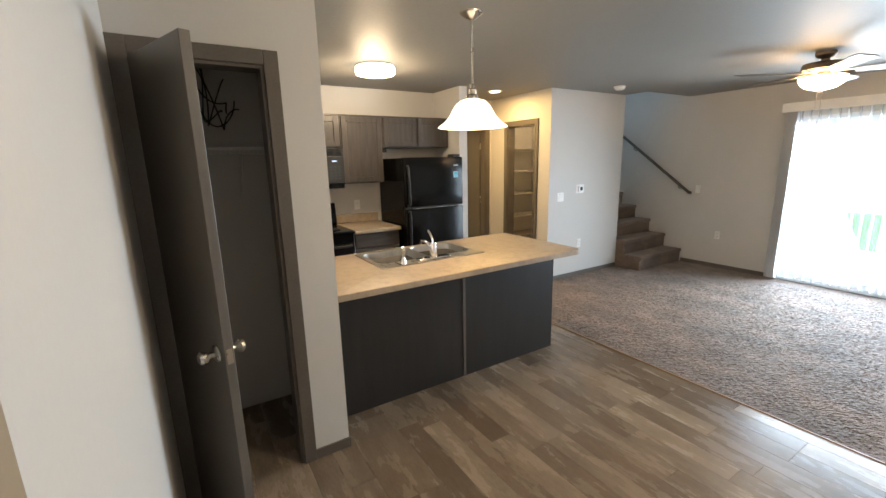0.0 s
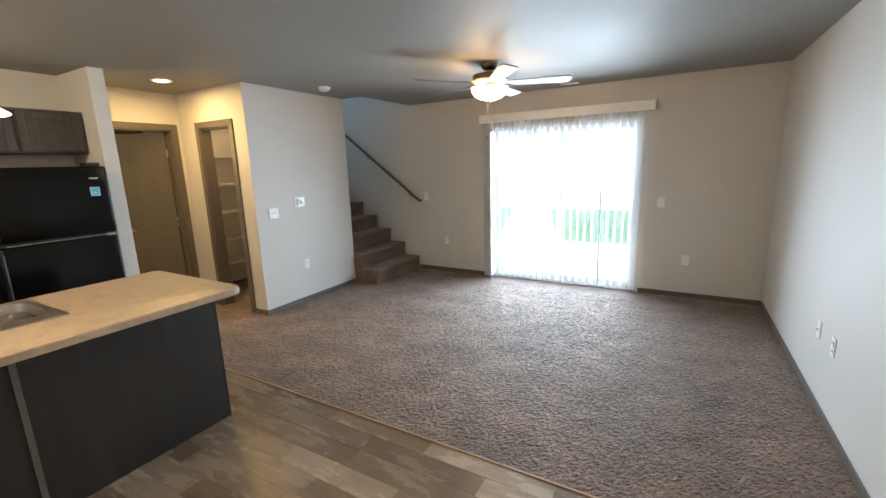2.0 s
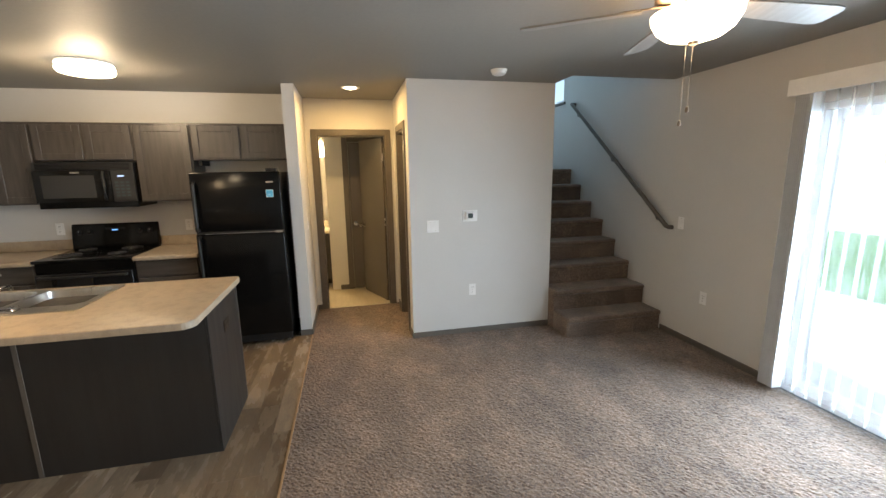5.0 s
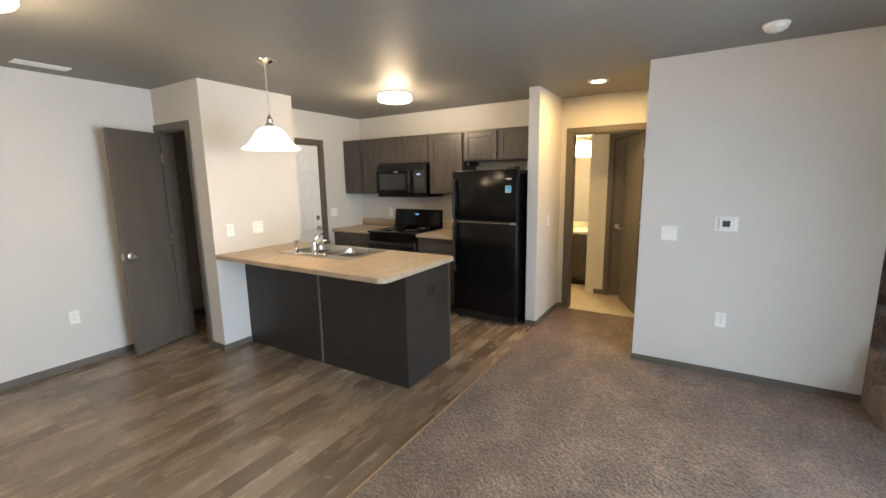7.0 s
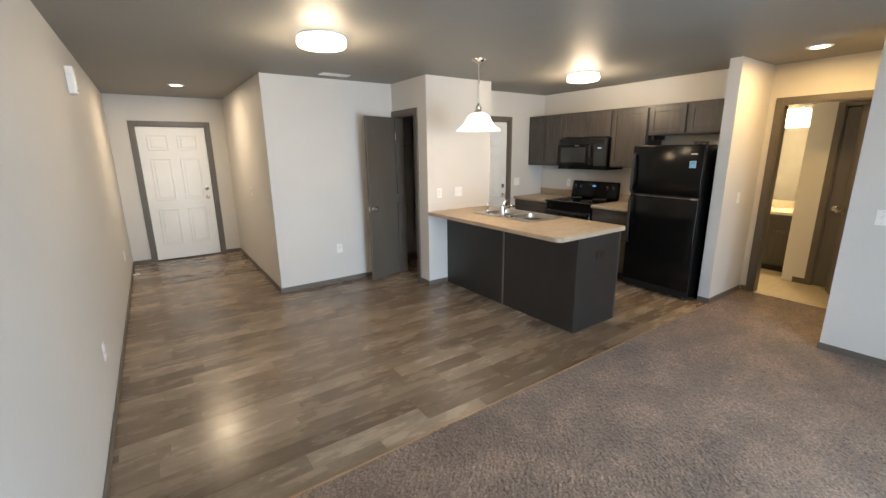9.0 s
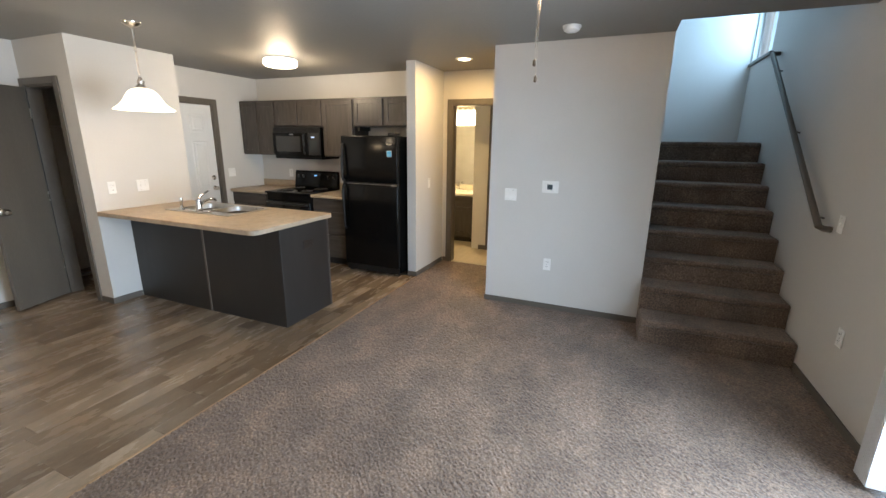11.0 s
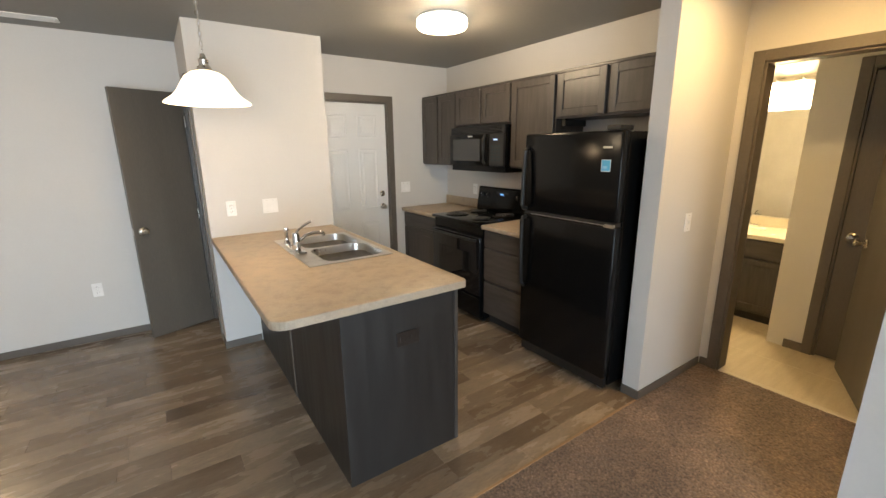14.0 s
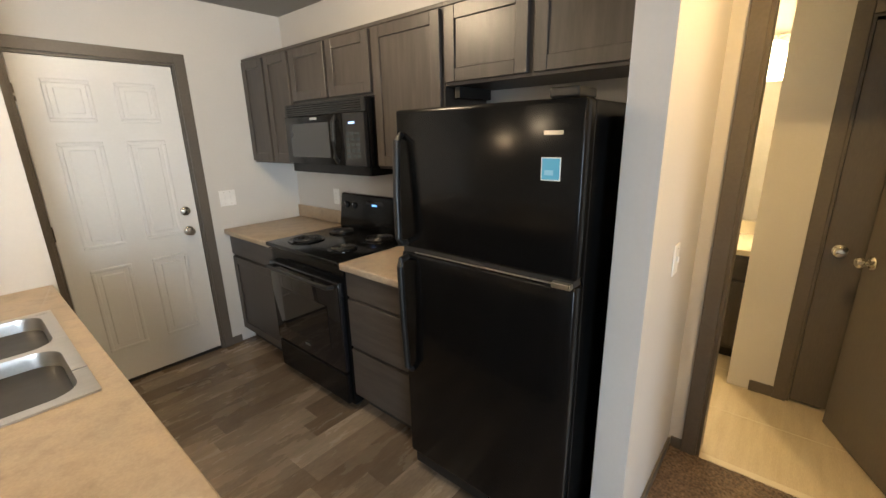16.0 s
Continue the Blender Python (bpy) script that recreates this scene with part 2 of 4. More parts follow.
def part(name, bm, mat, parent, label="", smooth=False):
    ob = finish(name, bm, mat, smooth)
    ob.parent = parent
    if label:
        tagged(ob, label)
    return ob


def thing(name, m, label, category, group="", kind=""):
    ob = new(name)
    ob.empty_display_size = 0.1
    ob.matrix_world = m
    return tagged(ob, label, category, group, kind)


def structure(name, bm, mat, label, category, smooth=False):
    return tagged(finish(name, bm, mat, smooth), label, category, "", "structure")


def B(*a, **k):
    return box(bmesh.new(), *a, **k)


def wall(name, axis, p0, p1, a0, a1, z0, z1, openings=(), label="pale greige painted drywall"):
    """A wall between the planes p0 and p1 of an axis, from a0 to a1 along the other; openings (a, b, low, high) go through it."""
    bm = bmesh.new()
    def piece(a, b, lo, hi):
        if b - a > 1e-4 and hi - lo > 1e-4:
            box(bm, *((p0, a, lo, p1, b, hi) if axis == "x" else (a, p0, lo, b, p1, hi)))
    at = a0
    for a, b, lo, hi in sorted(openings):
        piece(at, a, z0, z1)
        piece(a, b, z0, lo if lo > 0 else -0.016)
        piece(a, b, hi, z1)
        at = b
    piece(at, a1, z0, z1)
    return structure(name, bm, "wall", label, "wall")


# ---- plan ----
H = 2.44          # ceiling
PX = 1.60         # party wall
NY = 6.94         # wall with the sliding door
FY = -2.33        # front door wall
CX, CY = 0.12, 0.343   # closet block corner
DX = -1.44        # closet door wall
WY = 1.15         # wall above the peninsula
GY = 0.56         # garage door wall
KX = -4.05        # kitchen back wall
BX = -4.27        # bathroom door wall
SY0, SY1 = 3.345, 3.455  # stub wall
TX, TY0, TY1 = -3.10, 4.45, 5.89  # thermostat wall
EDGE = 3.46       # where plank meets carpet
LX = -5.65        # landing wall
BBX = -5.92       # bathroom back wall
T = 0.115
FAN_TURN = 18
FRX, FRY0, FRY1 = -3.335, 2.535, 3.29   # refrigerator front and sides

wall("wall_party", "x", PX, PX + 0.15, FY - 0.15, NY + 0.15, -0.1, H + 0.3)
wall("wall_north", "y", NY, NY + 0.15, LX - 0.15, PX, -0.1, 5.0, [(-1.50, 0.36, 0.0, 2.03), (-5.62, -4.86, 2.56, 3.7)])
wall("wall_front", "y", FY - 0.15, FY, CX - T, PX, -0.1, H + 0.3, [(0.40, 1.31, 0.0, 2.03)])
wall("wall_corridor", "x", CX - T, CX, FY, CY, -0.1, H + 0.3)
wall("wall_closet", "y", CY - T, CY, DX, CX - T, -0.1, H + 0.3)
wall("wall_closet_door", "x", DX - T, DX, CY - T, WY - T, -0.1, H + 0.3, [(0.41, 0.90, 0.0, 2.05)])
wall("wall_peninsula", "y", WY - T, WY, -2.40, DX, -0.1, H + 0.3)
wall("wall_pantry_side", "x", -2.40, -2.40 + T, GY, WY - T, -0.1, H + 0.3)
wall("wall_garage", "y", GY - 0.14, GY, KX - 0.15, -2.40 + T, -0.1, H + 0.3, [(-3.275, -2.47, 0.0, 2.035)])
wall("wall_kitchen", "x", KX - 0.12, KX, GY, SY0, -0.1, H + 0.3)
wall("wall_stub", "y", SY0, SY1, BX, -3.475, -0.1, H + 0.3)
wall("wall_bath_door", "x", BX - T, BX, SY0, TY0, -0.1, H + 0.3, [(3.575, 4.35, 0.0, 2.05)])
wall("wall_pantry", "y", TY0, TY0 + T, BX - T, TX - T, -0.1, H + 0.3, [(-3.90, -3.36, 0.0, 2.05)])
wall("wall_thermostat", "x", TX - T, TX, TY0, TY1, -0.1, H + 0.3)
wall("wall_stair_side", "y", TY1 - T, TY1, LX, TX - T, -0.1, 5.0)
wall("wall_landing", "x", LX - 0.15, LX, 4.0, NY, -0.1, 5.0)
wall("wall_pantry_back", "x", -4.9, -4.8, TY0 + T, TY1 - T, -0.1, 2.6)
wall("wall_bath_back", "x", BBX - 0.1, BBX, 2.2, 5.0, -0.1, H + 0.3)
wall("wall_bath_south", "y", 2.1, 2.2, BBX, KX - 0.12, -0.1, H + 0.3)
wall("wall_bath_north", "y", TY0, TY0 + T, BBX, BX - T, -0.1, H + 0.3)
wall("wall_closet_inner", "y", -0.55, -0.45, -2.6, CX - T, -0.1, H + 0.3)
wall("wall_closet_side", "x", -2.285, -2.2, -0.45, WY - T, -0.1, H + 0.3)
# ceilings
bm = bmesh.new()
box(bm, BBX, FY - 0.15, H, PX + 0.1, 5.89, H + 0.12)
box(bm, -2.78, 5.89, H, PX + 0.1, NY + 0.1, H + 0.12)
structure("ceiling", bm, "ceiling", "off-white textured drywall ceiling, greyed to stand for dim light", "ceiling")
structure("ceiling_stairwell", B(LX - 0.1, 4.0, 4.9, -2.6, NY + 0.1, 5.0), "ceiling", "off-white stairwell ceiling, greyed to stand for dim light", "ceiling")
wall("wall_stairwell_head", "x", -2.78, -2.66, TY1 - T, NY, H + 0.12, 5.0)
wall("wall_upper_south", "y", 3.9, 4.0, LX, -2.66, H + 0.12, 5.0)
# floors
structure("floor", B(BBX - 0.1, FY - 0.15, -0.12, PX + 0.1, NY + 0.1, -0.012), "dark", "dark subfloor under the flooring", "floor")

# ---- trim ----


def casing(name, axis, face, out, a, b, top, w=0.06, t=0.016, depth=0.115):
    """Casing on one face of a wall round an opening, with the jambs through the wall. out is +1 or -1."""
    f0, f1 = sorted((face, face + out * t))
    j0, j1 = sorted((face + out * 0.001, face - out * (depth + 0.001)))
    root = thing(name, pose(0, 0, 0), "taupe painted wooden door casing", "door frame", "", "structure")
    def bar(nm, a0, a1, z0, z1, p0, p1, bev=0.003):
        part(nm, B(*((p0, a0, z0, p1, a1, z1) if axis == "x" else (a0, p0, z0, a1, p1, z1)), bevel=bev), "trim", root)
    bar("side_casing", a - w, a + 0.004, 0.0, top + w, f0, f1)
    bar("side_casing", b - 0.004, b + w, 0.0, top + w, f0, f1)
    bar("head_casing", a + 0.004, b - 0.004, top - 0.004, top + w, f0, f1)
    bar("jamb", a - 0.001, a + 0.018, 0.0, top + 0.001, j0, j1, 0.001)
    bar("jamb", b - 0.018, b + 0.001, 0.0, top + 0.001, j0, j1, 0.001)
    bar("head_jamb", a + 0.018, b - 0.018, top - 0.018, top + 0.001, j0, j1, 0.001)
    return root


casing("trim_front_door", "y", FY, 1, 0.40, 1.31, 2.03)
casing("trim_closet", "x", DX, 1, 0.40, 0.90, 2.05)
casing("trim_garage_door", "y", GY, 1, -3.275, -2.47, 2.035)
casing("trim_bath_door", "x", BX, 1, 3.575, 4.35, 2.05)
casing("trim_pantry", "y", TY0, -1, -3.90, -3.36, 2.05)


def baseboard(axis, face, out, a, b, h=0.058):
    f0, f1 = sorted((face, face + out * 0.011))
    structure("baseboard", B(*((f0, a, -0.005, f1, b, h) if axis == "x" else (a, f0, -0.005, b, f1, h)), bevel=0.003), "trim", "taupe painted wooden baseboard", "baseboard")


for row in (("x", PX, -1, FY, NY), ("y", NY, -1, 0.40, PX - 0.011), ("y", NY, -1, -2.69, -1.56), ("y", FY, 1, CX, 0.34), ("y", FY, 1, 1.37, PX - 0.011),
            ("x", CX, 1, FY + 0.011, CY), ("y", CY, 1, DX + 0.01, CX + 0.011), ("x", DX, 1, 0.96, WY), ("y", WY, 1, -1.705, DX + 0.011),
            ("x", TX, 1, TY0 - 0.011, TY1), ("y", TY0, -1, -3.30, TX), ("y", TY0, -1, BX + 0.02, -3.96), ("x", -3.475, 1, SY0, SY1 + 0.011), ("y", SY1, 1, BX + 0.02, -3.475),
            ("y", GY, 1, -3.41, -3.335), ("x", BX, 1, SY1 + 0.011, 3.515), ("x", -2.285, 1, 0.3, WY - T), ("y", WY - T, -1, -2.18, DX - T)):
    baseboard(*row)


def knob(parent, m, backset=0.0):
    """A round passage knob with its rose; local z points out of the door."""
    k = part("knob", lathe(bmesh.new(), [(0.0, 0.0), (0.03, 0.0), (0.032, 0.004), (0.026, 0.009), (0.011, 0.013), (0.010, 0.030), (0.018, 0.036), (0.026, 0.046), (0.026, 0.056), (0.018, 0.064), (0.0, 0.066)], m, 24), "nickel", parent, "satin nickel door knob", True)
    return k


def deadbolt(parent, m):
    part("deadbolt", lathe(bmesh.new(), [(0.0, 0.0), (0.031, 0.0), (0.031, 0.008), (0.024, 0.014), (0.010, 0.016), (0.009, 0.030), (0.0, 0.031)], m, 24), "nickel", parent, "satin nickel deadbolt", True)


def hinge(parent, x, y, z):
    bm = bmesh.new()
    cyl(bm, pose(x, y, z - 0.045), 0.007, 0.007, 0.09, 10)
    part("hinge", bm, "nickel", parent, "", True)


OUT_Y = pose(0, 0, 0, -90)   # local z to +y
OUT_MY = pose(0, 0, 0, 90)   # local z to -y


def six_panel(name, x0, x1, face, height, label, knob_side, sweep=True):
    """A white six-panel door whose room face looks to +y, in its opening."""
    w = x1 - x0
    root = thing(name, pose(x0, face, 0.0), label, "door", "", "structure")
    part("slab", B(0.003, -0.045, 0.014, w - 0.003, 0, height - 0.003, bevel=0.002), "white_door", root)
    st, cw = 0.115, (w - 3 * 0.115) / 2
    for col in range(2):
        a = st + col * (cw + st)
        for z0, z1 in ((0.24, 0.80), (0.93, 1.56), (1.67, 1.90)):
            bm = bmesh.new()
            for (ax, bx, c, d) in ((a, a + cw, z0, z0 + 0.022), (a, a + cw, z1 - 0.022, z1), (a, a + 0.022, z0 + 0.022, z1 - 0.022), (a + cw - 0.022, a + cw, z0 + 0.022, z1 - 0.022)):
                box(bm, ax, -0.004, c, bx, 0.009, d, 0.006, 2)
            box(bm, a + 0.045, -0.004, z0 + 0.045, a + cw - 0.045, 0.008, z1 - 0.045, 0.0048, 2)
            part("panel", bm, "white_door", root)
    kx = 0.075 if knob_side < 0 else w - 0.075
    knob(root, Matrix.Translation((kx, 0.0, 0.945)) @ OUT_Y)
    deadbolt(root, Matrix.Translation((kx, 0.0, 1.085)) @ OUT_Y)
    if sweep:
        part("door_sweep", B(0.004, -0.04, 0.0, w - 0.004, 0.006, 0.022, bevel=0.003), "dark", root)
    hx = w if knob_side < 0 else 0.0
    for z in (0.25, 1.05, 1.82):
        hinge(root, hx, 0.004, z)
    return root


six_panel("door_front", 0.419, 1.291, FY - 0.012, 2.012, "white six-panel steel entry door, closed", -1)
six_panel("door_garage", -3.256, -2.489, GY - 0.012, 2.017, "white six-panel door in the kitchen, closed", -1)
bm = bmesh.new()
cyl(bm, Matrix.Translation((0.855, FY - 0.012, 1.53)) @ OUT_Y, 0.008, 0.007, 0.006, 16)
tagged(finish("peephole", bm, "nickel", True), "small brass peephole in the front door", "peephole")


def flush_door(name, m, w, h, label, both=True):
    """A flat slab door; local x runs from the hinge, its face looks to +y."""
    root = thing(name, m, label, "door", "", "structure")
    part("slab", B(0.0, -0.0175, 0.012, w, 0.0175, h, bevel=0.0025), "door", root)
    knob(root, Matrix.Translation((w - 0.062, 0.0175, 0.93)) @ OUT_Y)
    if both:
        knob(root, Matrix.Translation((w - 0.062, -0.0175, 0.93)) @ OUT_MY)
    part("latch_plate", B(w - 0.001, -0.011, 0.90, w + 0.0012, 0.011, 0.958), "nickel", root)
    for z in (0.25, 1.02, 1.80):
        hinge(root, -0.006, 0.012, z)
    return root


flush_door("door_closet", pose(-1.415, 0.42, 0, 0, 0, 19.5), 0.50, 2.03, "flat taupe closet door standing open against the wall")
flush_door("door_bath", pose(BX - 0.10, 4.325, 0, 0, 0, 203), 0.64, 2.03, "flat taupe bathroom door standing open inwards")

# ---- sliding door, blind and what lies outside ----
SX0, SX1 = -1.50, 0.36
slider = thing("window_slider", pose(0, 0, 0), "white vinyl sliding patio door with clear glass, closed", "sliding door", "", "structure")
yf0, yf1 = NY + 0.03, NY + 0.13
for nm, c in (("frame_side", (SX0, yf0, 0.0, SX0 + 0.045, yf1, 2.03)), ("frame_side", (SX1 - 0.045, yf0, 0.0, SX1, yf1, 2.03)), ("frame_head", (SX0 + 0.045, yf0, 1.985, SX1 - 0.045, yf1, 2.03)), ("sill", (SX0 + 0.045, yf0, 0.0, SX1 - 0.045, yf1, 0.035))):
    part(nm, B(*c, bevel=0.004), "vinyl", slider)
def sash(x0, x1, y0, z0=0.035, z1=1.985, s=0.065):
    fr = part("sash", B(x0, y0, z0, x0 + s, y0 + 0.035, z1, bevel=0.004), "vinyl", slider)
    for c in ((x1 - s, y0, z0, x1, y0 + 0.035, z1), (x0 + s, y0, z1 - s, x1 - s, y0 + 0.035, z1), (x0 + s, y0, z0, x1 - s, y0 + 0.035, z0 + s)):
        part("rail", B(*c, bevel=0.004), "vinyl", fr)
    g = part("pane", B(x0 + s, y0 + 0.013, z0 + s, x1 - s, y0 + 0.021, z1 - s), "glass", fr)
    g.visible_shadow = False
sash(SX0 + 0.045, -0.54, yf0 + 0.052)
sash(-0.60, SX1 - 0.045, yf0 + 0.012)
part("pull_handle", B(SX1 - 0.10, yf0 - 0.022, 0.88, SX1 - 0.075, yf0 + 0.013, 1.10, bevel=0.006), "white", slider, "white pull handle")
for nm, c in (("reveal", (SX0 - 0.002, NY + 0.001, 0.0, SX0 + 0.001, yf0, 2.03)),):
    part(nm, B(*c), "white", slider)


def make_sheer(name, low, high):
    m, t, b = node_mat(name, 0.9)
    b.inputs["Base Color"].default_value = (0.85, 0.88, 0.90, 1)
    tl = t.nodes.new("ShaderNodeBsdfTranslucent")
    tl.inputs[0].default_value = (0.85, 0.9, 0.93, 1)
    tr = t.nodes.new("ShaderNodeBsdfTransparent")
    a = t.nodes.new("ShaderNodeMixShader")
    c = t.nodes.new("ShaderNodeMixShader")
    v = coords(t, (1, 1, 0.05))
    n = noise_tex(t, v, 60.0, 2.0)
    f = ramp(t, n, [(0.35, (low,) * 3), (0.65, (high,) * 3)])
    a.inputs[0].default_value = 0.5
    t.links.new(b.outputs[0], a.inputs[1])
    t.links.new(tl.outputs[0], a.inputs[2])
    t.links.new(f, c.inputs[0])
    t.links.new(tr.outputs[0], c.inputs[1])
    t.links.new(a.outputs[0], c.inputs[2])
    t.links.new(c.outputs[0], t.nodes["Material Output"].inputs[0])
    return m


M["sheer"] = make_sheer("sheer_fabric", 0.05, 0.12)
M["sheer_vane"] = make_sheer("sheer_vane_fabric", 0.20, 0.36)
M["wand_grey"] = plain("grey_plastic", (0.45, 0.48, 0.49), 0.4)
blind = thing("vertical_blind", pose(0, 0, 0), "white sheer vertical blind with a white valance over the patio door", "blind")
part("valance", B(-1.60, NY - 0.125, 2.085, 0.47, NY - 0.112, 2.19, bevel=0.003), "white", blind)
part("valance_return", B(-1.60, NY - 0.112, 2.085, -1.588, NY, 2.19, bevel=0.002), "white", blind)
part("valance_return", B(0.458, NY - 0.112, 2.085, 0.47, NY, 2.19, bevel=0.002), "white", blind)
part("headrail", B(-1.575, NY - 0.09, 2.10, 0.445, NY - 0.045, 2.14, bevel=0.003), "white", blind)
def drape(x0, x1, y, amp, folds, z0, z1, jag):
    """A hanging sheet with soft upright folds and an uneven hem."""
    bm = bmesh.new()
    n = int((x1 - x0) / 0.008)
    cols = []
    for i in range(n + 1):
        x = x0 + (x1 - x0) * i / n
        ph = 2 * math.pi * folds * i / n
        yy = y + amp * math.sin(ph) + amp * 0.4 * math.sin(2.3 * ph + 1.0)
        cols.append([bm.verts.new((x, yy, z0 + (z1 - z0) * k + (jag * math.sin(ph * 0.5) if k == 0 else 0))) for k in (0, 0.5, 1)])
    for a, c in zip(cols, cols[1:]):
        for k in range(2):
            bm.faces.new((a[k], c[k], c[k + 1], a[k + 1]))
    return bm
part("sheer", drape(-1.55, 0.40, NY - 0.092, 0.004, 23, 0.03, 2.10, 0.002), "sheer", blind, "", True)
for i in range(9):
    x = -1.555 + i * 0.013
    part("vane", B(x, NY - 0.105, 0.03, x + 0.004, NY - 0.02, 2.10, bevel=0.001), "vinyl", blind)
for i in range(21):
    x, bm, cols = -1.415 + i * 0.085, bmesh.new(), []
    for k in range(7):
        f = k / 6 - 0.5
        cols.append([bm.verts.new((x + 0.026 * f, NY - 0.066 - 0.006 * math.cos(math.pi * f) - 0.004 * f, z)) for z in (0.055, 1.0, 2.10)])
    for a, c in zip(cols, cols[1:]):
        for k in range(2):
            bm.faces.new((a[k], c[k], c[k + 1], a[k + 1]))
    part("vane", bm, "sheer_vane", blind, "", True)
# wand's top drawn as a thin white thread where glare swallows it
part("glared_wand_top", tube(bmesh.new(), [(-0.05, NY - 0.10, 2.10), (-0.05, NY - 0.10, 1.24)], 0.0015, 6), "white", blind)
part("wand", tube(bmesh.new(), [(-0.05, NY - 0.10, 1.25), (-0.05, NY - 0.10, 0.7), (-0.045, NY - 0.10, 0.05)], 0.010, 10), "wand_grey", blind, "grey tilt wand", True)

structure("ground", B(-2000, NY + 0.15, -0.35, 2000, 2000, -0.12), "concrete", "pale paved ground beyond the lawn", "ground")
structure("ground_lawn", B(-30, 8.75, -0.13, 30, 16.5, -0.09, bevel=0.01), "grass", "mown green lawn beyond the patio", "lawn")
structure("pavement_patio", B(-3.6, NY + 0.15, -0.2, 3.2, 8.74, -0.03, bevel=0.01), "concrete", "pale concrete patio slab", "patio")
structure("pavement_apron", B(-3.6, 8.745, -0.2, 3.2, 10.09, -0.034, bevel=0.01), "concrete", "pale concrete slab beside the lawn", "patio")
bm = B(-2.65, 10.0, -0.12, -1.35, 17.0, -0.05, bevel=0.01)
for v in bm.verts:
    v.co.x -= (v.co.y - 10.0) * 0.29
structure("pavement_walk", bm, "concrete", "pale concrete walk across the lawn", "path")
# stair window
win = thing("window_stair", pose(0, 0, 0), "white framed stair window above the landing", "window", "", "structure")
for c in ((-5.62, NY + 0.05, 2.56, -5.575, NY + 0.12, 3.70), (-4.905, NY + 0.05, 2.56, -4.86, NY + 0.12, 3.70), (-5.575, NY + 0.05, 2.56, -4.905, NY + 0.12, 2.60), (-5.575, NY + 0.05, 3.66, -4.905, NY + 0.12, 3.70)):
    part("window_frame", B(*c, bevel=0.003), "vinyl", win)
g = part("pane", B(-5.575, NY + 0.08, 2.60, -4.905, NY + 0.088, 3.66), "glass", win)
g.visible_shadow = False
part("window_sill", B(-5.649, NY - 0.03, 2.525, -4.80, NY + 0.049, 2.556, bevel=0.004), "trim", win, "taupe painted sill")

# ---- stairs ----
RISE, RUN, SX = 0.2035, 0.266, -2.70
stairs = thing("stairs", pose(0, 0, 0), "straight flight of stairs covered in taupe carpet", "stairs", "", "structure")
for i in range(8):
    x1 = SX - RUN * i
    x0 = x1 - RUN - 0.02 if i < 7 else LX
    y0 = TY1 + 0.002
    bm = B(x0, y0, 0.0 if i < 3 else RISE * i - 0.1, x1 - 0.008, NY - 0.001, RISE * (i + 1) - 0.02, bevel=0.006)
    box(bm, x0, y0 + 0.001, RISE * (i + 1) - 0.055, x1 + 0.018, NY - 0.002, RISE * (i + 1), 0.024, 4)
    part("step", bm, "carpet", stairs, "", True)
rail = thing("handrail", pose(0, 0, 0), "taupe painted round wooden handrail on wall brackets", "handrail")
d = Vector((-4.50, NY - 0.075, 2.475)) - Vector((-2.64, NY - 0.075, 1.075))
p0 = Vector((-2.64, NY - 0.075, 1.075))
part("rail", tube(bmesh.new(), [p0 + Vector((0.0, 0.07, -0.015)), p0 + Vector((0.0, 0.03, -0.012)), p0, p0 + d * 0.5, p0 + d, p0 + d + Vector((-0.02, 0.045, 0.0)), p0 + d + Vector((-0.02, 0.07, 0.0))], 0.021, 14), "trim", rail, "", True)
for f in (0.08, 0.5, 0.92):
    q = p0 + d * f
    part("bracket", tube(bmesh.new(), [q + Vector((0, 0, -0.018)), q + Vector((0, 0.01, -0.06)), q + Vector((0, 0.074, -0.075))], 0.007, 8), "trim", rail, "", True)

# ---- kitchen ----


def shaker(root, xf, y0, y1, z0, z1, mat="cabinet"):
    """A framed cabinet door that faces +x: stiles, rails and a sunk panel."""
    s = 0.055
    if y1 - y0 < 0.25:
        s = 0.045
    bm = bmesh.new()
    for c in ((y0, z0, y0 + s, z1), (y1 - s, z0, y1, z1), (y0 + s, z0, y1 - s, z0 + s), (y0 + s, z1 - s, y1 - s, z1)):
        box(bm, xf, c[0], c[1], xf + 0.019, c[2], c[3], 0.002, 1)
    d = part("door", bm, mat, root)
    part("door_panel", B(xf + 0.001, y0 + s - 0.004, z0 + s - 0.004, xf + 0.010, y1 - s + 0.004, z1 - s + 0.004), mat, d)
    return d


def wall_cabinet(y0, y1, z0, z1, doors, xf=-3.72, label="dark stained wooden wall cabinet with framed doors"):
    root = thing("wall_cabinet", pose(0, 0, 0), label, "cabinet", "kitchen wall cabinets")
    part("body", B(KX, y0 + 0.001, z0, xf, y1 - 0.001, z1, bevel=0.002), "cabinet", root)
    w = (y1 - y0) / doors
    for i in range(doors):
        shaker(root, xf + 0.001, y0 + w * i + 0.014, y0 + w * (i + 1) - 0.014, z0 + 0.014, z1 - 0.018)
    part("top_rail", B(xf, y0, z1 - 0.012, xf + 0.008, y1, z1 + 0.006, bevel=0.002), "cabinet", root)
    return root


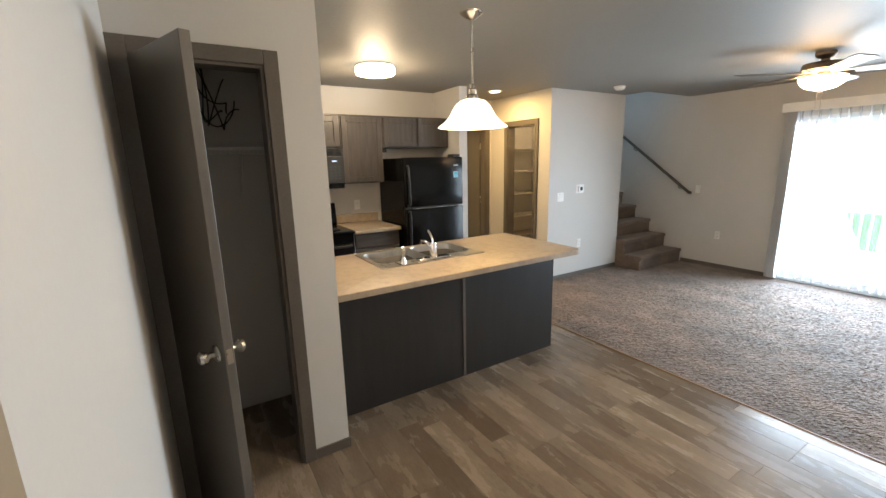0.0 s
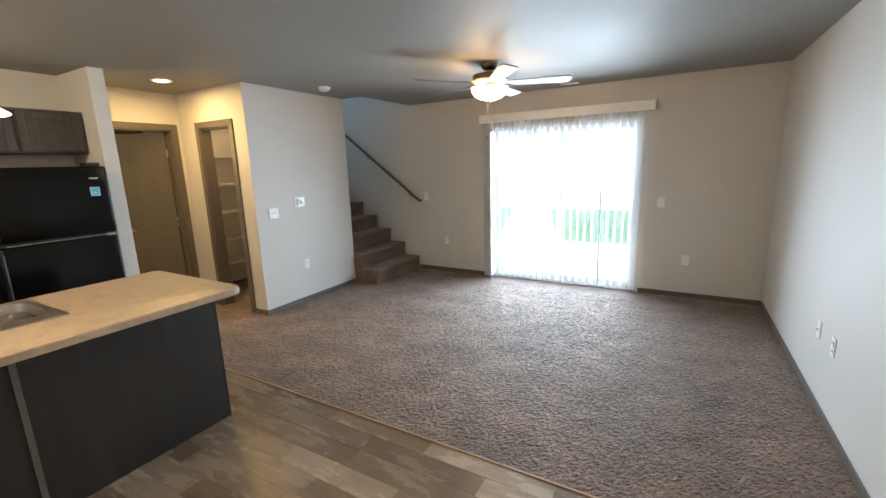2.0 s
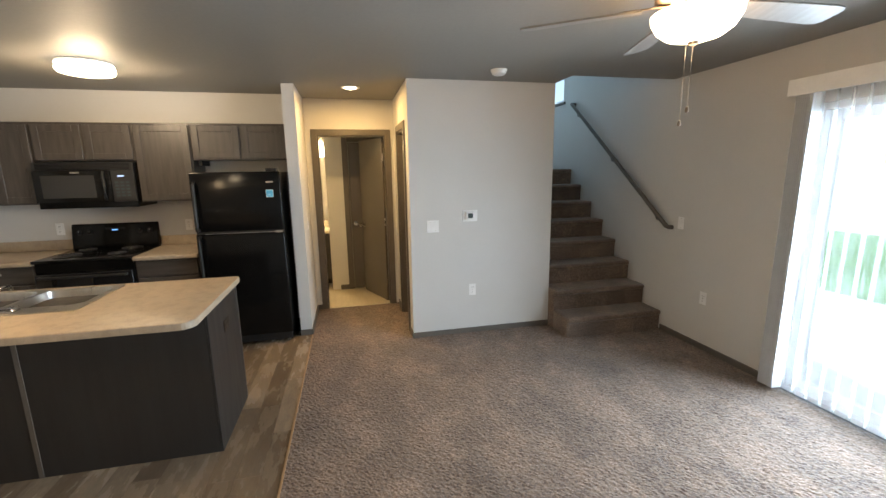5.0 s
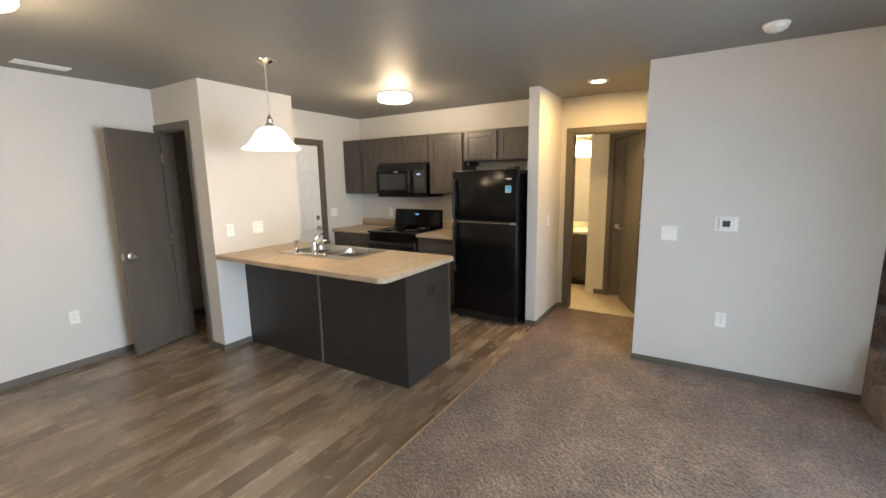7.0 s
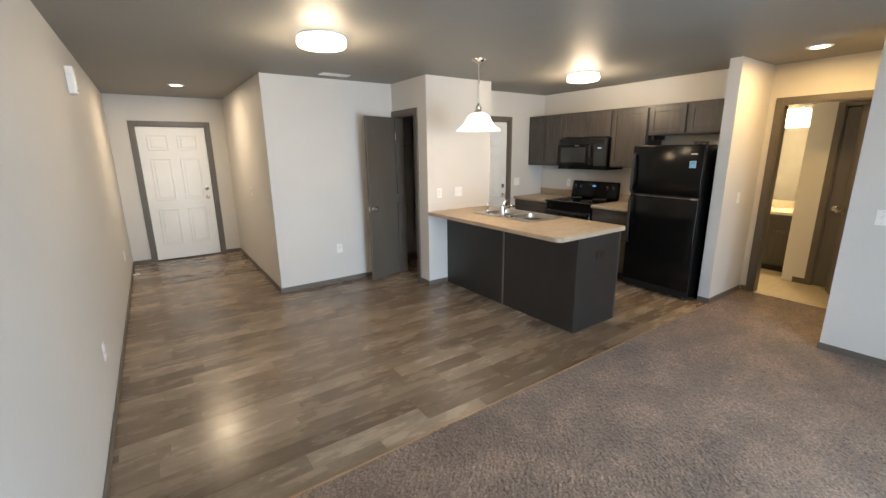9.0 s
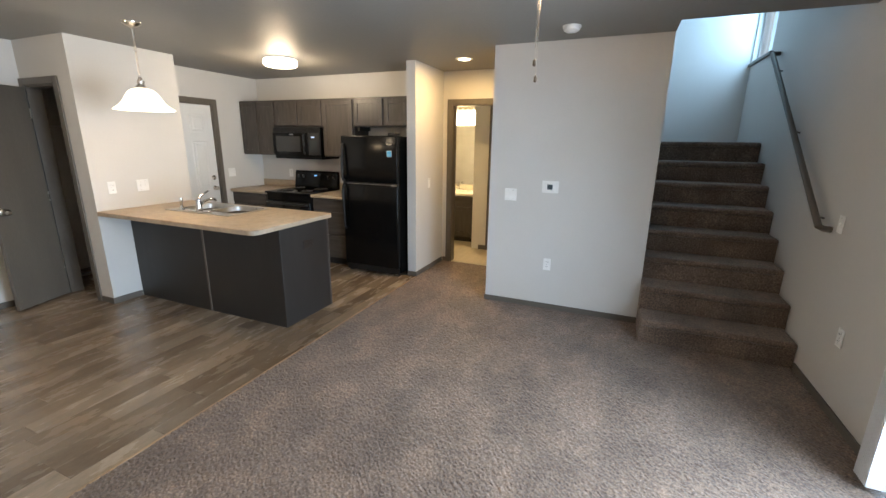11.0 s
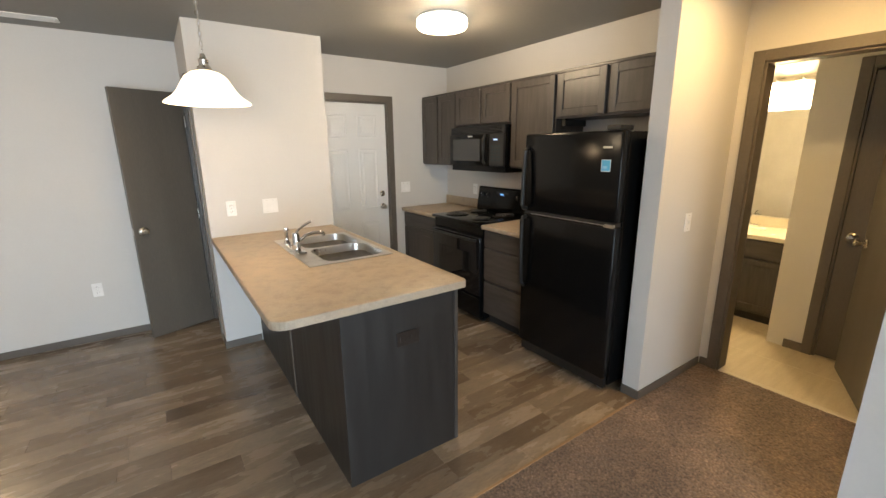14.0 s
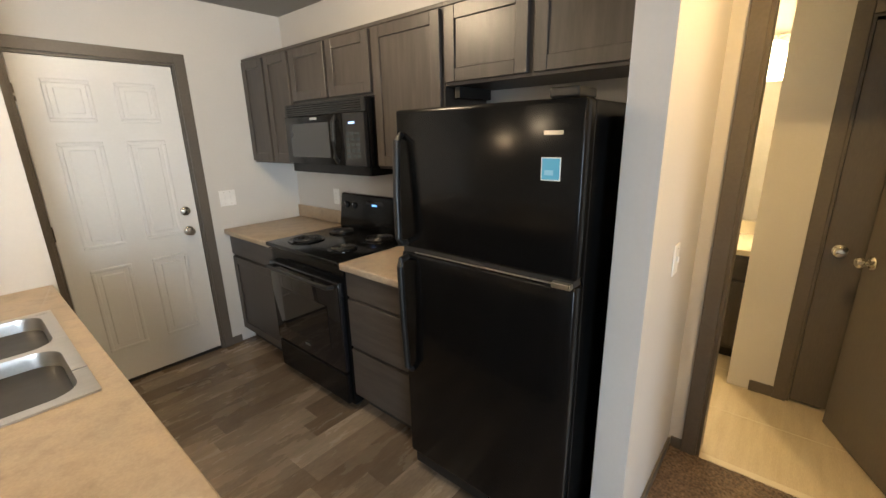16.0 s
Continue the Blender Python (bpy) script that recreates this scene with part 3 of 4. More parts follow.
C1, C2, C3, C4 = GY + 0.002, 1.20, 1.99, 2.47
wall_cabinet(C1, C2, 1.385, 2.10, 2)
wall_cabinet(C2, C3, 1.765, 2.10, 2, label="short dark stained wall cabinet above the microwave")
wall_cabinet(C3, C4, 1.385, 2.10, 1, label="dark stained single-door wall cabinet with framed door")
wall_cabinet(C4, SY0 - 0.001, 1.765, 2.10, 2, label="short dark stained wall cabinet above the refrigerator")
tagged(finish("light_rail", B(KX + 0.05, C4 + 0.03, 1.715, -3.75, C4 + 0.06, 1.764, bevel=0.002), "dark"), "dark filler strip beside the refrigerator recess", "filler")


def base_cabinet(y0, y1, drawers, label):
    root = thing("base_cabinet", pose(0, 0, 0), label, "cabinet", "kitchen base cabinets")
    xf = -3.455
    part("body", B(KX, y0 + 0.001, 0.10, xf, y1 - 0.001, 0.875, bevel=0.002), "cabinet", root)
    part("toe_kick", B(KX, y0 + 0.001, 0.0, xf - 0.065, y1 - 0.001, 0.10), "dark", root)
    if drawers:
        for a, b in ((0.725, 0.862), (0.425, 0.705), (0.115, 0.405)):
            part("drawer_front", B(xf + 0.001, y0 + 0.013, a, xf + 0.020, y1 - 0.013, b, bevel=0.003), "cabinet_h", root)
    else:
        part("drawer_front", B(xf + 0.001, y0 + 0.013, 0.725, xf + 0.020, y1 - 0.013, 0.862, bevel=0.003), "cabinet_h", root)
        shaker(root, xf + 0.001, y0 + 0.013, y1 - 0.013, 0.115, 0.705)
    return root


ST0, ST1 = 1.215, 1.972
base_cabinet(C1, ST0 - 0.002, False, "dark stained base cabinet with a drawer over a door")
base_cabinet(ST1 + 0.002, 2.50, True, "dark stained base cabinet with three drawers")


def worktop(y0, y1):
    root = thing("worktop", pose(0, 0, 0), "tan stone-look laminate worktop with a backsplash lip", "worktop", "kitchen worktops")
    part("top", B(KX + 0.001, y0, 0.876, -3.405, y1, 0.915, bevel=0.008, seg=3), "counter", root, "", True)
    part("backsplash", B(KX + 0.001, y0, 0.916, KX + 0.02, y1, 1.015, bevel=0.004), "counter", root, "", True)


worktop(C1, ST0 - 0.002)
worktop(ST1 + 0.002, 2.505)

# range
rng = thing("electric_range", pose(-3.405, ST0, 0), "black electric range with four coil burners", "stove")
W = ST1 - ST0
part("body", B(-0.63, 0.0, 0.03, -0.03, W, 0.895, bevel=0.004), "black", rng)
part("cooktop", B(-0.635, -0.0005, 0.896, 0.012, W + 0.0005, 0.922, bevel=0.008, seg=3), "black", rng, "", True)
od = part("oven_door", B(-0.028, 0.008, 0.255, 0.010, W - 0.008, 0.80, bevel=0.008, seg=3), "black_glass", rng, "black glass oven door", True)
part("door_window", B(0.0101, 0.13, 0.36, 0.0125, W - 0.13, 0.64, bevel=0.001), "black_glass", od)
bm = tube(bmesh.new(), [(0.010, 0.05, 0.77), (0.045, 0.055, 0.775), (0.050, 0.10, 0.775), (0.052, W / 2, 0.775), (0.050, W - 0.10, 0.775), (0.045, W - 0.055, 0.775), (0.010, W - 0.05, 0.77)], 0.012, 10)
part("handle", bm, "black_matt", od, "", True)
part("badge", B(0.0126, W / 2 - 0.025, 0.315, 0.0135, W / 2 + 0.025, 0.328), "steel", od)
part("drawer", B(-0.028, 0.008, 0.05, 0.006, W - 0.008, 0.24, bevel=0.008), "black", rng)
bm = box(bmesh.new(), -0.645, 0.0, 0.922, -0.565, W, 1.165, 0.012, 3)
for v in bm.verts:
    if v.co.x > -0.6:
        v.co.x -= (v.co.z - 0.922) * 0.16
bg = part("control_panel", bm, "black", rng, "", True)
part("display", B(-0.603, W / 2 - 0.09, 1.06, -0.594, W / 2 + 0.09, 1.13, bevel=0.002), "black_glass", bg)
M["led"] = glow("blue_led", (0.1, 0.4, 1.0), 1.0)
part("clock", B(-0.5945, W / 2 - 0.03, 1.092, -0.5925, W / 2 + 0.02, 1.106), "led", bg, "lit blue clock digits")
for y in (0.07, 0.16, W - 0.16, W - 0.07):
    part("knob", lathe(bmesh.new(), [(0, 0), (0.024, 0), (0.023, 0.012), (0.016, 0.022), (0, 0.022)], Matrix.Translation((-0.598, y, 1.085)) @ pose(0, 0, 0, 0, 90, 0), 20), "black_matt", bg, "", True)
    part("knob_mark", B(-0.577, y - 0.002, 1.087, -0.5755, y + 0.002, 1.101), "white", bg)
for bx, by, r in ((-0.17, 0.19, 0.095), (-0.17, W - 0.19, 0.075), (-0.45, 0.19, 0.075), (-0.45, W - 0.19, 0.095)):
    bn = part("drip_pan", lathe(bmesh.new(), [(0.0, 0.001), (r * 0.8, 0.001), (r * 1.08, 0.006), (r * 1.18, 0.007), (r * 1.20, 0.0)], Matrix.Translation((bx, by, 0.922)), 32), "black", rng, "black drip pan", True)
    pts = []
    for k in range(90):
        a = k / 90 * 2 * math.pi * 3.6
        rr = r * (0.18 + 0.80 * k / 90)
        pts.append((bx + rr * math.cos(a), by + rr * math.sin(a), 0.934))
    part("coil", tube(bmesh.new(), pts, 0.0055, 6), "black_matt", bn, "black heating coil", True)
for y in (0.05, W - 0.05):
    part("foot", B(-0.10, y - 0.02, 0.0, -0.06, y + 0.02, 0.031), "black_matt", rng)

# microwave
mw = thing("microwave", pose(-3.66, C2 + 0.003, 1.345), "black over-the-range microwave with a curved handle", "microwave")
w = C3 - C2 - 0.006
part("body", B(-0.385, 0, 0, 0.0, w, 0.412, bevel=0.006), "black", mw)
dr = part("door", B(0.0, 0.0, 0.055, 0.028, w * 0.76, 0.335, bevel=0.006), "black", mw, "", True)
M["mw_glass"] = plain("grey_tinted_glass", (0.035, 0.036, 0.037), 0.12)
part("window", B(0.0281, 0.06, 0.095, 0.0305, w * 0.60, 0.295, bevel=0.002), "mw_glass", dr, "grey meshed window")
part("handle", tube(bmesh.new(), [(0.028, w * 0.69, 0.07), (0.055, w * 0.70, 0.10), (0.066, w * 0.715, 0.19), (0.055, w * 0.70, 0.29), (0.028, w * 0.69, 0.325)], 0.012, 10), "black_matt", dr, "", True)
cp = part("control_panel", B(0.0, w * 0.765, 0.055, 0.028, w, 0.335, bevel=0.005), "black_matt", mw)
part("clock", B(0.0281, w * 0.835, 0.279, 0.0295, w * 0.90, 0.290), "led", cp, "lit blue clock digits")
for r in range(5):
    for c in range(3):
        part("button", B(0.0281, w * (0.80 + 0.055 * c), 0.10 + r * 0.03, 0.0292, w * (0.80 + 0.055 * c) + 0.028, 0.116 + r * 0.03), "screen", cp)
vg = part("vent_grille", B(0.0, 0.0, 0.338, 0.018, w, 0.410, bevel=0.004), "black_matt", mw)
for i in range(5):
    part("louver", B(0.0181, 0.03, 0.346 + i * 0.012, 0.021, w - 0.03, 0.351 + i * 0.012), "black", vg)
part("badge", B(0.0285, w * 0.37, 0.312, 0.0295, w * 0.46, 0.325), "steel", dr)

# refrigerator
FX, F0, F1 = FRX, FRY0, FRY1
fr = thing("refrigerator", pose(FX, F0, 0), "black top-freezer refrigerator with a blue label", "refrigerator")
w = F1 - F0
part("cabinet", B(KX - FX + 0.03, 0.006, 0.03, -0.075, w - 0.006, 1.645, bevel=0.006), "black", fr)
fz = part("freezer_door", B(-0.07, 0.0, 1.115, 0.0, w, 1.650, bevel=0.014, seg=3), "black", fr, "", True)
fd = part("fridge_door", B(-0.07, 0.0, 0.10, 0.0, w, 1.095, bevel=0.014, seg=3), "black", fr, "", True)
part("kick_grille", B(-0.06, 0.01, 0.025, -0.025, w - 0.01, 0.095, bevel=0.004), "black_matt", fr)
part("gasket", B(-0.06, 0.01, 1.094, -0.008, w - 0.01, 1.116), "dark", fr)
part("trim_strip", B(-0.004, 0.08, 1.097, 0.002, w - 0.06, 1.101, bevel=0.001), "steel", fr, "thin bright trim strip between the doors")
def grip(z0, z1, par):
    bm = tube(bmesh.new(), [(0.0, 0.035, z0), (0.034, 0.035, z0 + 0.01 * (z1 - z0)), (0.044, 0.035, z0 + 0.06 * (z1 - z0)), (0.042, 0.035, (z0 + z1) / 2), (0.030, 0.035, z1 - 0.05 * (z1 - z0)), (0.0, 0.035, z1)], 0.014, 12)
    part("handle", bm, "black_matt", par, "", True)
grip(1.135, 1.56, fz)
grip(1.075, 0.55, fd)
part("hinge_cover", B(-0.14, w - 0.12, 1.651, -0.01, w - 0.03, 1.680, bevel=0.006), "black_matt", fr)
part("hinge", B(-0.02, w - 0.075, 1.090, 0.012, w - 0.012, 1.108, bevel=0.002), "steel", fr, "bright door hinge")
lb = part("label", B(0.0, w - 0.13, 1.418, 0.0012, w - 0.068, 1.486), "white", fz, "white and blue energy label")
part("label_print", B(0.0012, w - 0.127, 1.421, 0.0018, w - 0.071, 1.483), "blue", lb)
M["pale_blue"] = plain("pale_blue_print", (0.30, 0.62, 0.80), 0.4)
part("label_print", B(0.0018, w - 0.118, 1.434, 0.0024, w - 0.090, 1.449), "pale_blue", lb)
part("badge", B(0.0, w - 0.125, 1.55, 0.0015, w - 0.065, 1.562, bevel=0.0005), "steel", fz, "small chrome badge")
for y in (0.05, w - 0.05):
    bm = bmesh.new()
    cyl(bm, pose(-0.06, y - 0.012, 0.022, -90), 0.022, 0.022, 0.024, 16)
    part("roller", bm, "steel" if y > 0.3 else "black_matt", fr, "", True)

# peninsula
IX0, IX1, IY1 = -2.335, -1.712, 3.082
pen = thing("peninsula_cabinet", pose(0, 0, 0), "dark panelled kitchen peninsula cabinet", "cabinet")
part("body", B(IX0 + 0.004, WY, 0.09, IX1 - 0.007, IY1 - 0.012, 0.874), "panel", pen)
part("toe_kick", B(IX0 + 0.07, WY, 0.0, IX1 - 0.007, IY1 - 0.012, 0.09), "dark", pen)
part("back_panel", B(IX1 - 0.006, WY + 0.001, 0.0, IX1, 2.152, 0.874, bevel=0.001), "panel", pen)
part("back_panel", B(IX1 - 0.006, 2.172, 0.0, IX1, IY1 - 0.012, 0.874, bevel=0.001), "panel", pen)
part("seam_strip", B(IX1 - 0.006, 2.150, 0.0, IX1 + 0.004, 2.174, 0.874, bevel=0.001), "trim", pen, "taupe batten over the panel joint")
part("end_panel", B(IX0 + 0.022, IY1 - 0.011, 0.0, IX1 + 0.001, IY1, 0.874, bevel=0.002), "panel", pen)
part("corner_strip", B(IX0, IY1 - 0.012, 0.0, IX0 + 0.021, IY1 + 0.003, 0.874, bevel=0.002), "cabinet", pen)
for a, b in ((1.20, 1.62), (1.64, 2.06), (2.08, 2.52), (2.54, 3.05)):
    bm = bmesh.new()
    s = 0.05
    for c in ((a, 0.11, a + s, 0.85), (b - s, 0.11, b, 0.85), (a + s, 0.11, b - s, 0.16), (a + s, 0.80, b - s, 0.85)):
        box(bm, IX0 - 0.015, c[0], c[1], IX0 + 0.003, c[2], c[3], 0.002, 1)
    box(bm, IX0 - 0.006, a + s, 0.16, IX0 + 0.003, b - s, 0.80)
    part("door", bm, "cabinet", pen)
out = thing("outlet_box", pose(-2.04, IY1, 0.685), "brown horizontal outlet on the peninsula end", "outlet")
M["brown"] = plain("dark_brown_plastic", (0.022, 0.015, 0.011), 0.4)
part("plate", B(-0.062, 0.0005, -0.037, 0.062, 0.006, 0.037, bevel=0.003), "brown", out)
for x in (-0.028, 0.028):
    part("socket", B(x - 0.016, 0.006, -0.014, x + 0.016, 0.008, 0.014, bevel=0.002), "brown", out)

# peninsula top with a sink cut-out
PX0, PX1, PY0, PY1 = -2.385, -1.437, WY + 0.001, 3.105
KX0, KX1, KY0, KY1 = -2.325, -1.795, 1.57, 2.415   # sink rim


def rounded(x0, y0, x1, y1, r, n=6):
    pts = []
    for cx, cy, a in ((x1 - r[0], y1 - r[0], 0), (x0 + r[1], y1 - r[1], 90), (x0 + r[2], y0 + r[2], 180), (x1 - r[3], y0 + r[3], 270)):
        rr = r[(0, 90, 180, 270).index(a)]
        for k in range(n + 1):
            q = radians(a + 90 * k / n)
            pts.append((cx + rr * math.cos(q), cy + rr * math.sin(q)))
    return pts


def ring_solid(bm, outer, inner, z0, z1):
    """A plate with a hole: both outlines have the same number of points."""
    n = len(outer)
    o0, o1 = [bm.verts.new((*p, z0)) for p in outer], [bm.verts.new((*p, z1)) for p in outer]
    i0, i1 = [bm.verts.new((*p, z0)) for p in inner], [bm.verts.new((*p, z1)) for p in inner]
    for k in range(n):
        j = (k + 1) % n
        bm.faces.new((o0[k], o0[j], o1[j], o1[k]))
        bm.faces.new((i1[k], i1[j], i0[j], i0[k]))
        bm.faces.new((o1[k], o1[j], i1[j], i1[k]))
        bm.faces.new((o0[j], o0[k], i0[k], i0[j]))
    return bm


cut = rounded(KX0 + 0.02, KY0 + 0.02, KX1 - 0.02, KY1 - 0.02, (0.03,) * 4)
worktop_p = thing("peninsula_worktop", pose(0, 0, 0), "tan stone-look laminate worktop with rounded corners", "worktop")


def outline(e):
    return rounded(PX0 + e, PY0, PX1 - e, PY1 - e, (0.07, 0.03, 0.002, 0.002))


def bridge(rings):
    """Joins rings of points (x, y, z) into a skin."""
    bm = bmesh.new()
    loops = [[bm.verts.new(p) for p in ring] for ring in rings]
    for a, c in zip(loops, loops[1:]):
        for k in range(len(a)):
            j = (k + 1) % len(a)
            bm.faces.new((a[k], a[j], c[j], c[k]))
    return bm


def at_z(pts, z):
    return [(*p, z) for p in pts]


part("edge_band", bridge([at_z(outline(0.012), 0.876), at_z(outline(0.0), 0.876), at_z(outline(0.0), 0.909), at_z(outline(0.012), 0.909)]), "counter", worktop_p)
part("top", bridge([at_z(cut, 0.876), at_z(outline(0.013), 0.876), at_z(outline(0.0005), 0.9092), at_z(outline(0.003), 0.9135), at_z(outline(0.008), 0.915), at_z(cut, 0.915), at_z(cut, 0.876)]), "counter", worktop_p, "", True)

sink = thing("sink", pose(0, 0, 0), "stainless steel double-bowl drop-in kitchen sink", "sink")
mid = 1.99
b1, b2 = (KX0 + 0.035, KY0 + 0.035, KX1 - 0.115, mid - 0.015), (KX0 + 0.035, mid + 0.015, KX1 - 0.115, KY1 - 0.035)
for (x0, y0, x1, y1), (oy0, oy1) in ((b1, (KY0, mid)), (b2, (mid, KY1))):
    inn = rounded(x0, y0, x1, y1, (0.07,) * 4)
    bm = ring_solid(bmesh.new(), rounded(KX0, oy0, KX1, oy1, (0.004,) * 4), inn, 0.9155, 0.9215)
    part("rim", bm, "steel", sink)
    bm = bmesh.new()
    cx, cy = (x0 + x1) / 2, (y0 + y1) / 2
    rings = []
    for s, z in ((1.0, 0.9205), (0.985, 0.905), (0.95, 0.80), (0.90, 0.765), (0.72, 0.752), (0.14, 0.747)):
        rings.append([bm.verts.new((cx + (px - cx) * s, cy + (py - cy) * s, z)) for px, py in inn])
    for a, c in zip(rings, rings[1:]):
        for k in range(len(a)):
            j = (k + 1) % len(a)
            bm.faces.new((a[k], a[j], c[j], c[k]))
    bm.faces.new(rings[-1])
    bw = part("bowl", bm, "steel", sink, "", True)
    part("drain", lathe(bmesh.new(), [(0.0, 0.0), (0.03, 0.001), (0.042, 0.004), (0.045, 0.001)], Matrix.Translation((cx, cy, 0.748)), 24), "chrome", bw, "", True)

fa = thing("faucet", pose(-1.845, 1.99, 0.9216), "chrome single-lever kitchen faucet", "faucet")
part("base_plate", B(-0.03, -0.13, 0.0, 0.03, 0.13, 0.014, bevel=0.006, seg=3), "chrome", fa, "", True)
part("body", lathe(bmesh.new(), [(0.0, 0.0), (0.028, 0.0), (0.026, 0.05), (0.023, 0.09), (0.02, 0.105), (0.0, 0.112)], pose(0, 0, 0.012), 24), "chrome", fa, "", True)
part("spout", tube(bmesh.new(), [(-0.01, 0, 0.055), (-0.06, 0, 0.095), (-0.11, 0, 0.106), (-0.155, 0, 0.106), (-0.178, 0, 0.098), (-0.185, 0, 0.078)], 0.011, 12), "chrome", fa, "", True)
part("lever", tube(bmesh.new(), [(0.0, 0, 0.11), (-0.02, 0.006, 0.14), (-0.07, 0.015, 0.175), (-0.10, 0.02, 0.188)], 0.008, 10), "chrome", fa, "", True)
sp = thing("side_sprayer", pose(-1.845, 1.75, 0.9216), "chrome side sprayer beside the faucet", "sprayer")
part("holder", lathe(bmesh.new(), [(0, 0), (0.024, 0), (0.022, 0.012), (0.014, 0.03), (0.013, 0.045)], None, 20), "chrome", sp, "", True)
part("head", lathe(bmesh.new(), [(0.011, 0.04), (0.013, 0.07), (0.017, 0.10), (0.015, 0.115), (0.0, 0.12)], None, 20), "chrome", sp, "", True)

# ---- lamps that hang or sit on the ceiling ----


def drum_light(x, y):
    root = thing("ceiling_light", pose(x, y, H), "round white acrylic drum ceiling light, lit", "ceiling light", "drum ceiling lights")
    part("base", lathe(bmesh.new(), [(0, 0), (0.166, 0), (0.170, -0.010), (0.162, -0.018), (0.0, -0.02)], None, 48), "white", root, "", True)
    part("diffuser", lathe(bmesh.new(), [(0.158, -0.016), (0.174, -0.020), (0.176, -0.060), (0.164, -0.075), (0.13, -0.082), (0.0, -0.085)], None, 48), "drum", root, "glowing white diffuser", True)
    part("band", lathe(bmesh.new(), [(0.175, -0.036), (0.1785, -0.038), (0.1785, -0.042), (0.175, -0.044)], None, 48), "white", root, "", True)
    return root


drum_light(0.04, 2.06)
drum_light(-2.94, 2.09)


def can_light(x, y):
    root = thing("recessed_light", pose(x, y, H), "round white recessed ceiling light, lit", "ceiling light", "recessed lights")
    part("trim_ring", lathe(bmesh.new(), [(0.062, 0.0), (0.064, -0.006), (0.085, -0.007), (0.092, -0.001), (0.092, 0.0)], None, 40), "white", root, "", True)
    part("lens", lathe(bmesh.new(), [(0.064, -0.005), (0.05, -0.010), (0.0, -0.013)], None, 32), "bulb", root, "glowing lens", True)
    return root


can_light(-3.59, 3.97)
can_light(0.79, -1.03)

pd = thing("pendant_light", pose(-1.447, 2.057, H), "lit pendant with white frosted bell shade on nickel chain", "pendant light")
part("canopy", lathe(bmesh.new(), [(0, 0), (0.066, 0), (0.064, -0.010), (0.045, -0.022), (0.018, -0.038), (0.0, -0.045)], None, 32), "nickel", pd, "brushed nickel canopy", True)
for i in range(14):
    z = -0.05 - i * 0.0245
    pts = [(0.008 * math.sin(2 * math.pi * k / 12), 0.0, z + 0.016 * math.cos(2 * math.pi * k / 12)) for k in range(13)]
    if i % 2:
        pts = [(b, a, c) for a, b, c in pts]
    part("chain_link", tube(bmesh.new(), pts, 0.0022, 6), "nickel", pd, "", True)
part("cord", tube(bmesh.new(), [(0.004, 0.002, -0.04), (-0.003, -0.003, -0.2), (0.002, 0.003, -0.40)], 0.0025, 6), "white", pd, "", True)
part("socket", lathe(bmesh.new(), [(0.0, -0.385), (0.012, -0.39), (0.015, -0.41), (0.026, -0.42), (0.022, -0.445), (0.034, -0.455), (0.038, -0.475), (0.0, -0.476)], None, 24), "nickel", pd, "", True)
part("shade", lathe(bmesh.new(), [(0.036, -0.472), (0.070, -0.482), (0.100, -0.505), (0.122, -0.540), (0.142, -0.575), (0.170, -0.605), (0.200, -0.626), (0.210, -0.634), (0.206, -0.637), (0.166, -0.611), (0.137, -0.580), (0.116, -0.544), (0.095, -0.510), (0.066, -0.488), (0.036, -0.478)], None, 48), "shade", pd, "white frosted glass bell shade", True)

# ceiling fan
fan = thing("ceiling_fan", pose(-0.80, 5.30, H), "five-blade pewter ceiling fan with a lit frosted bowl and pull chains", "ceiling fan")
M["pewter"] = surface("pewter_finish", (0.16, 0.12, 0.09), (0.22, 0.17, 0.13), 5.0, 0.4, 0.8, 60.0, 0.03)
M["blade"] = surface("grey_wood_blade", (0.22, 0.20, 0.18), (0.30, 0.28, 0.26), 4.0, 0.42, 0, 60.0, 0.05, 0.001, (1, 8, 1))
part("canopy", lathe(bmesh.new(), [(0, 0), (0.075, 0), (0.073, -0.025), (0.055, -0.045), (0.03, -0.052)], None, 32), "pewter", fan, "", True)
part("downrod", lathe(bmesh.new(), [(0.03, -0.045), (0.03, -0.085)], None, 20), "pewter", fan, "", True)
part("motor", lathe(bmesh.new(), [(0.0, -0.078), (0.10, -0.08), (0.148, -0.09), (0.156, -0.105), (0.154, -0.140), (0.135, -0.152), (0.07, -0.160), (0.0, -0.161)], None, 40), "pewter", fan, "", True)
part("light_kit", lathe(bmesh.new(), [(0.045, -0.160), (0.05, -0.175), (0.05, -0.182)], None, 32), "pewter", fan, "", True)
part("bowl", lathe(bmesh.new(), [(0.166, -0.200), (0.163, -0.222), (0.142, -0.260), (0.105, -0.288), (0.055, -0.303), (0.0, -0.308)], None, 40), "bowl", fan, "glowing frosted glass bowl", True)
part("finial", lathe(bmesh.new(), [(0.0, -0.306), (0.022, -0.308), (0.018, -0.318), (0.0, -0.324)], None, 16), "pewter", fan, "", True)
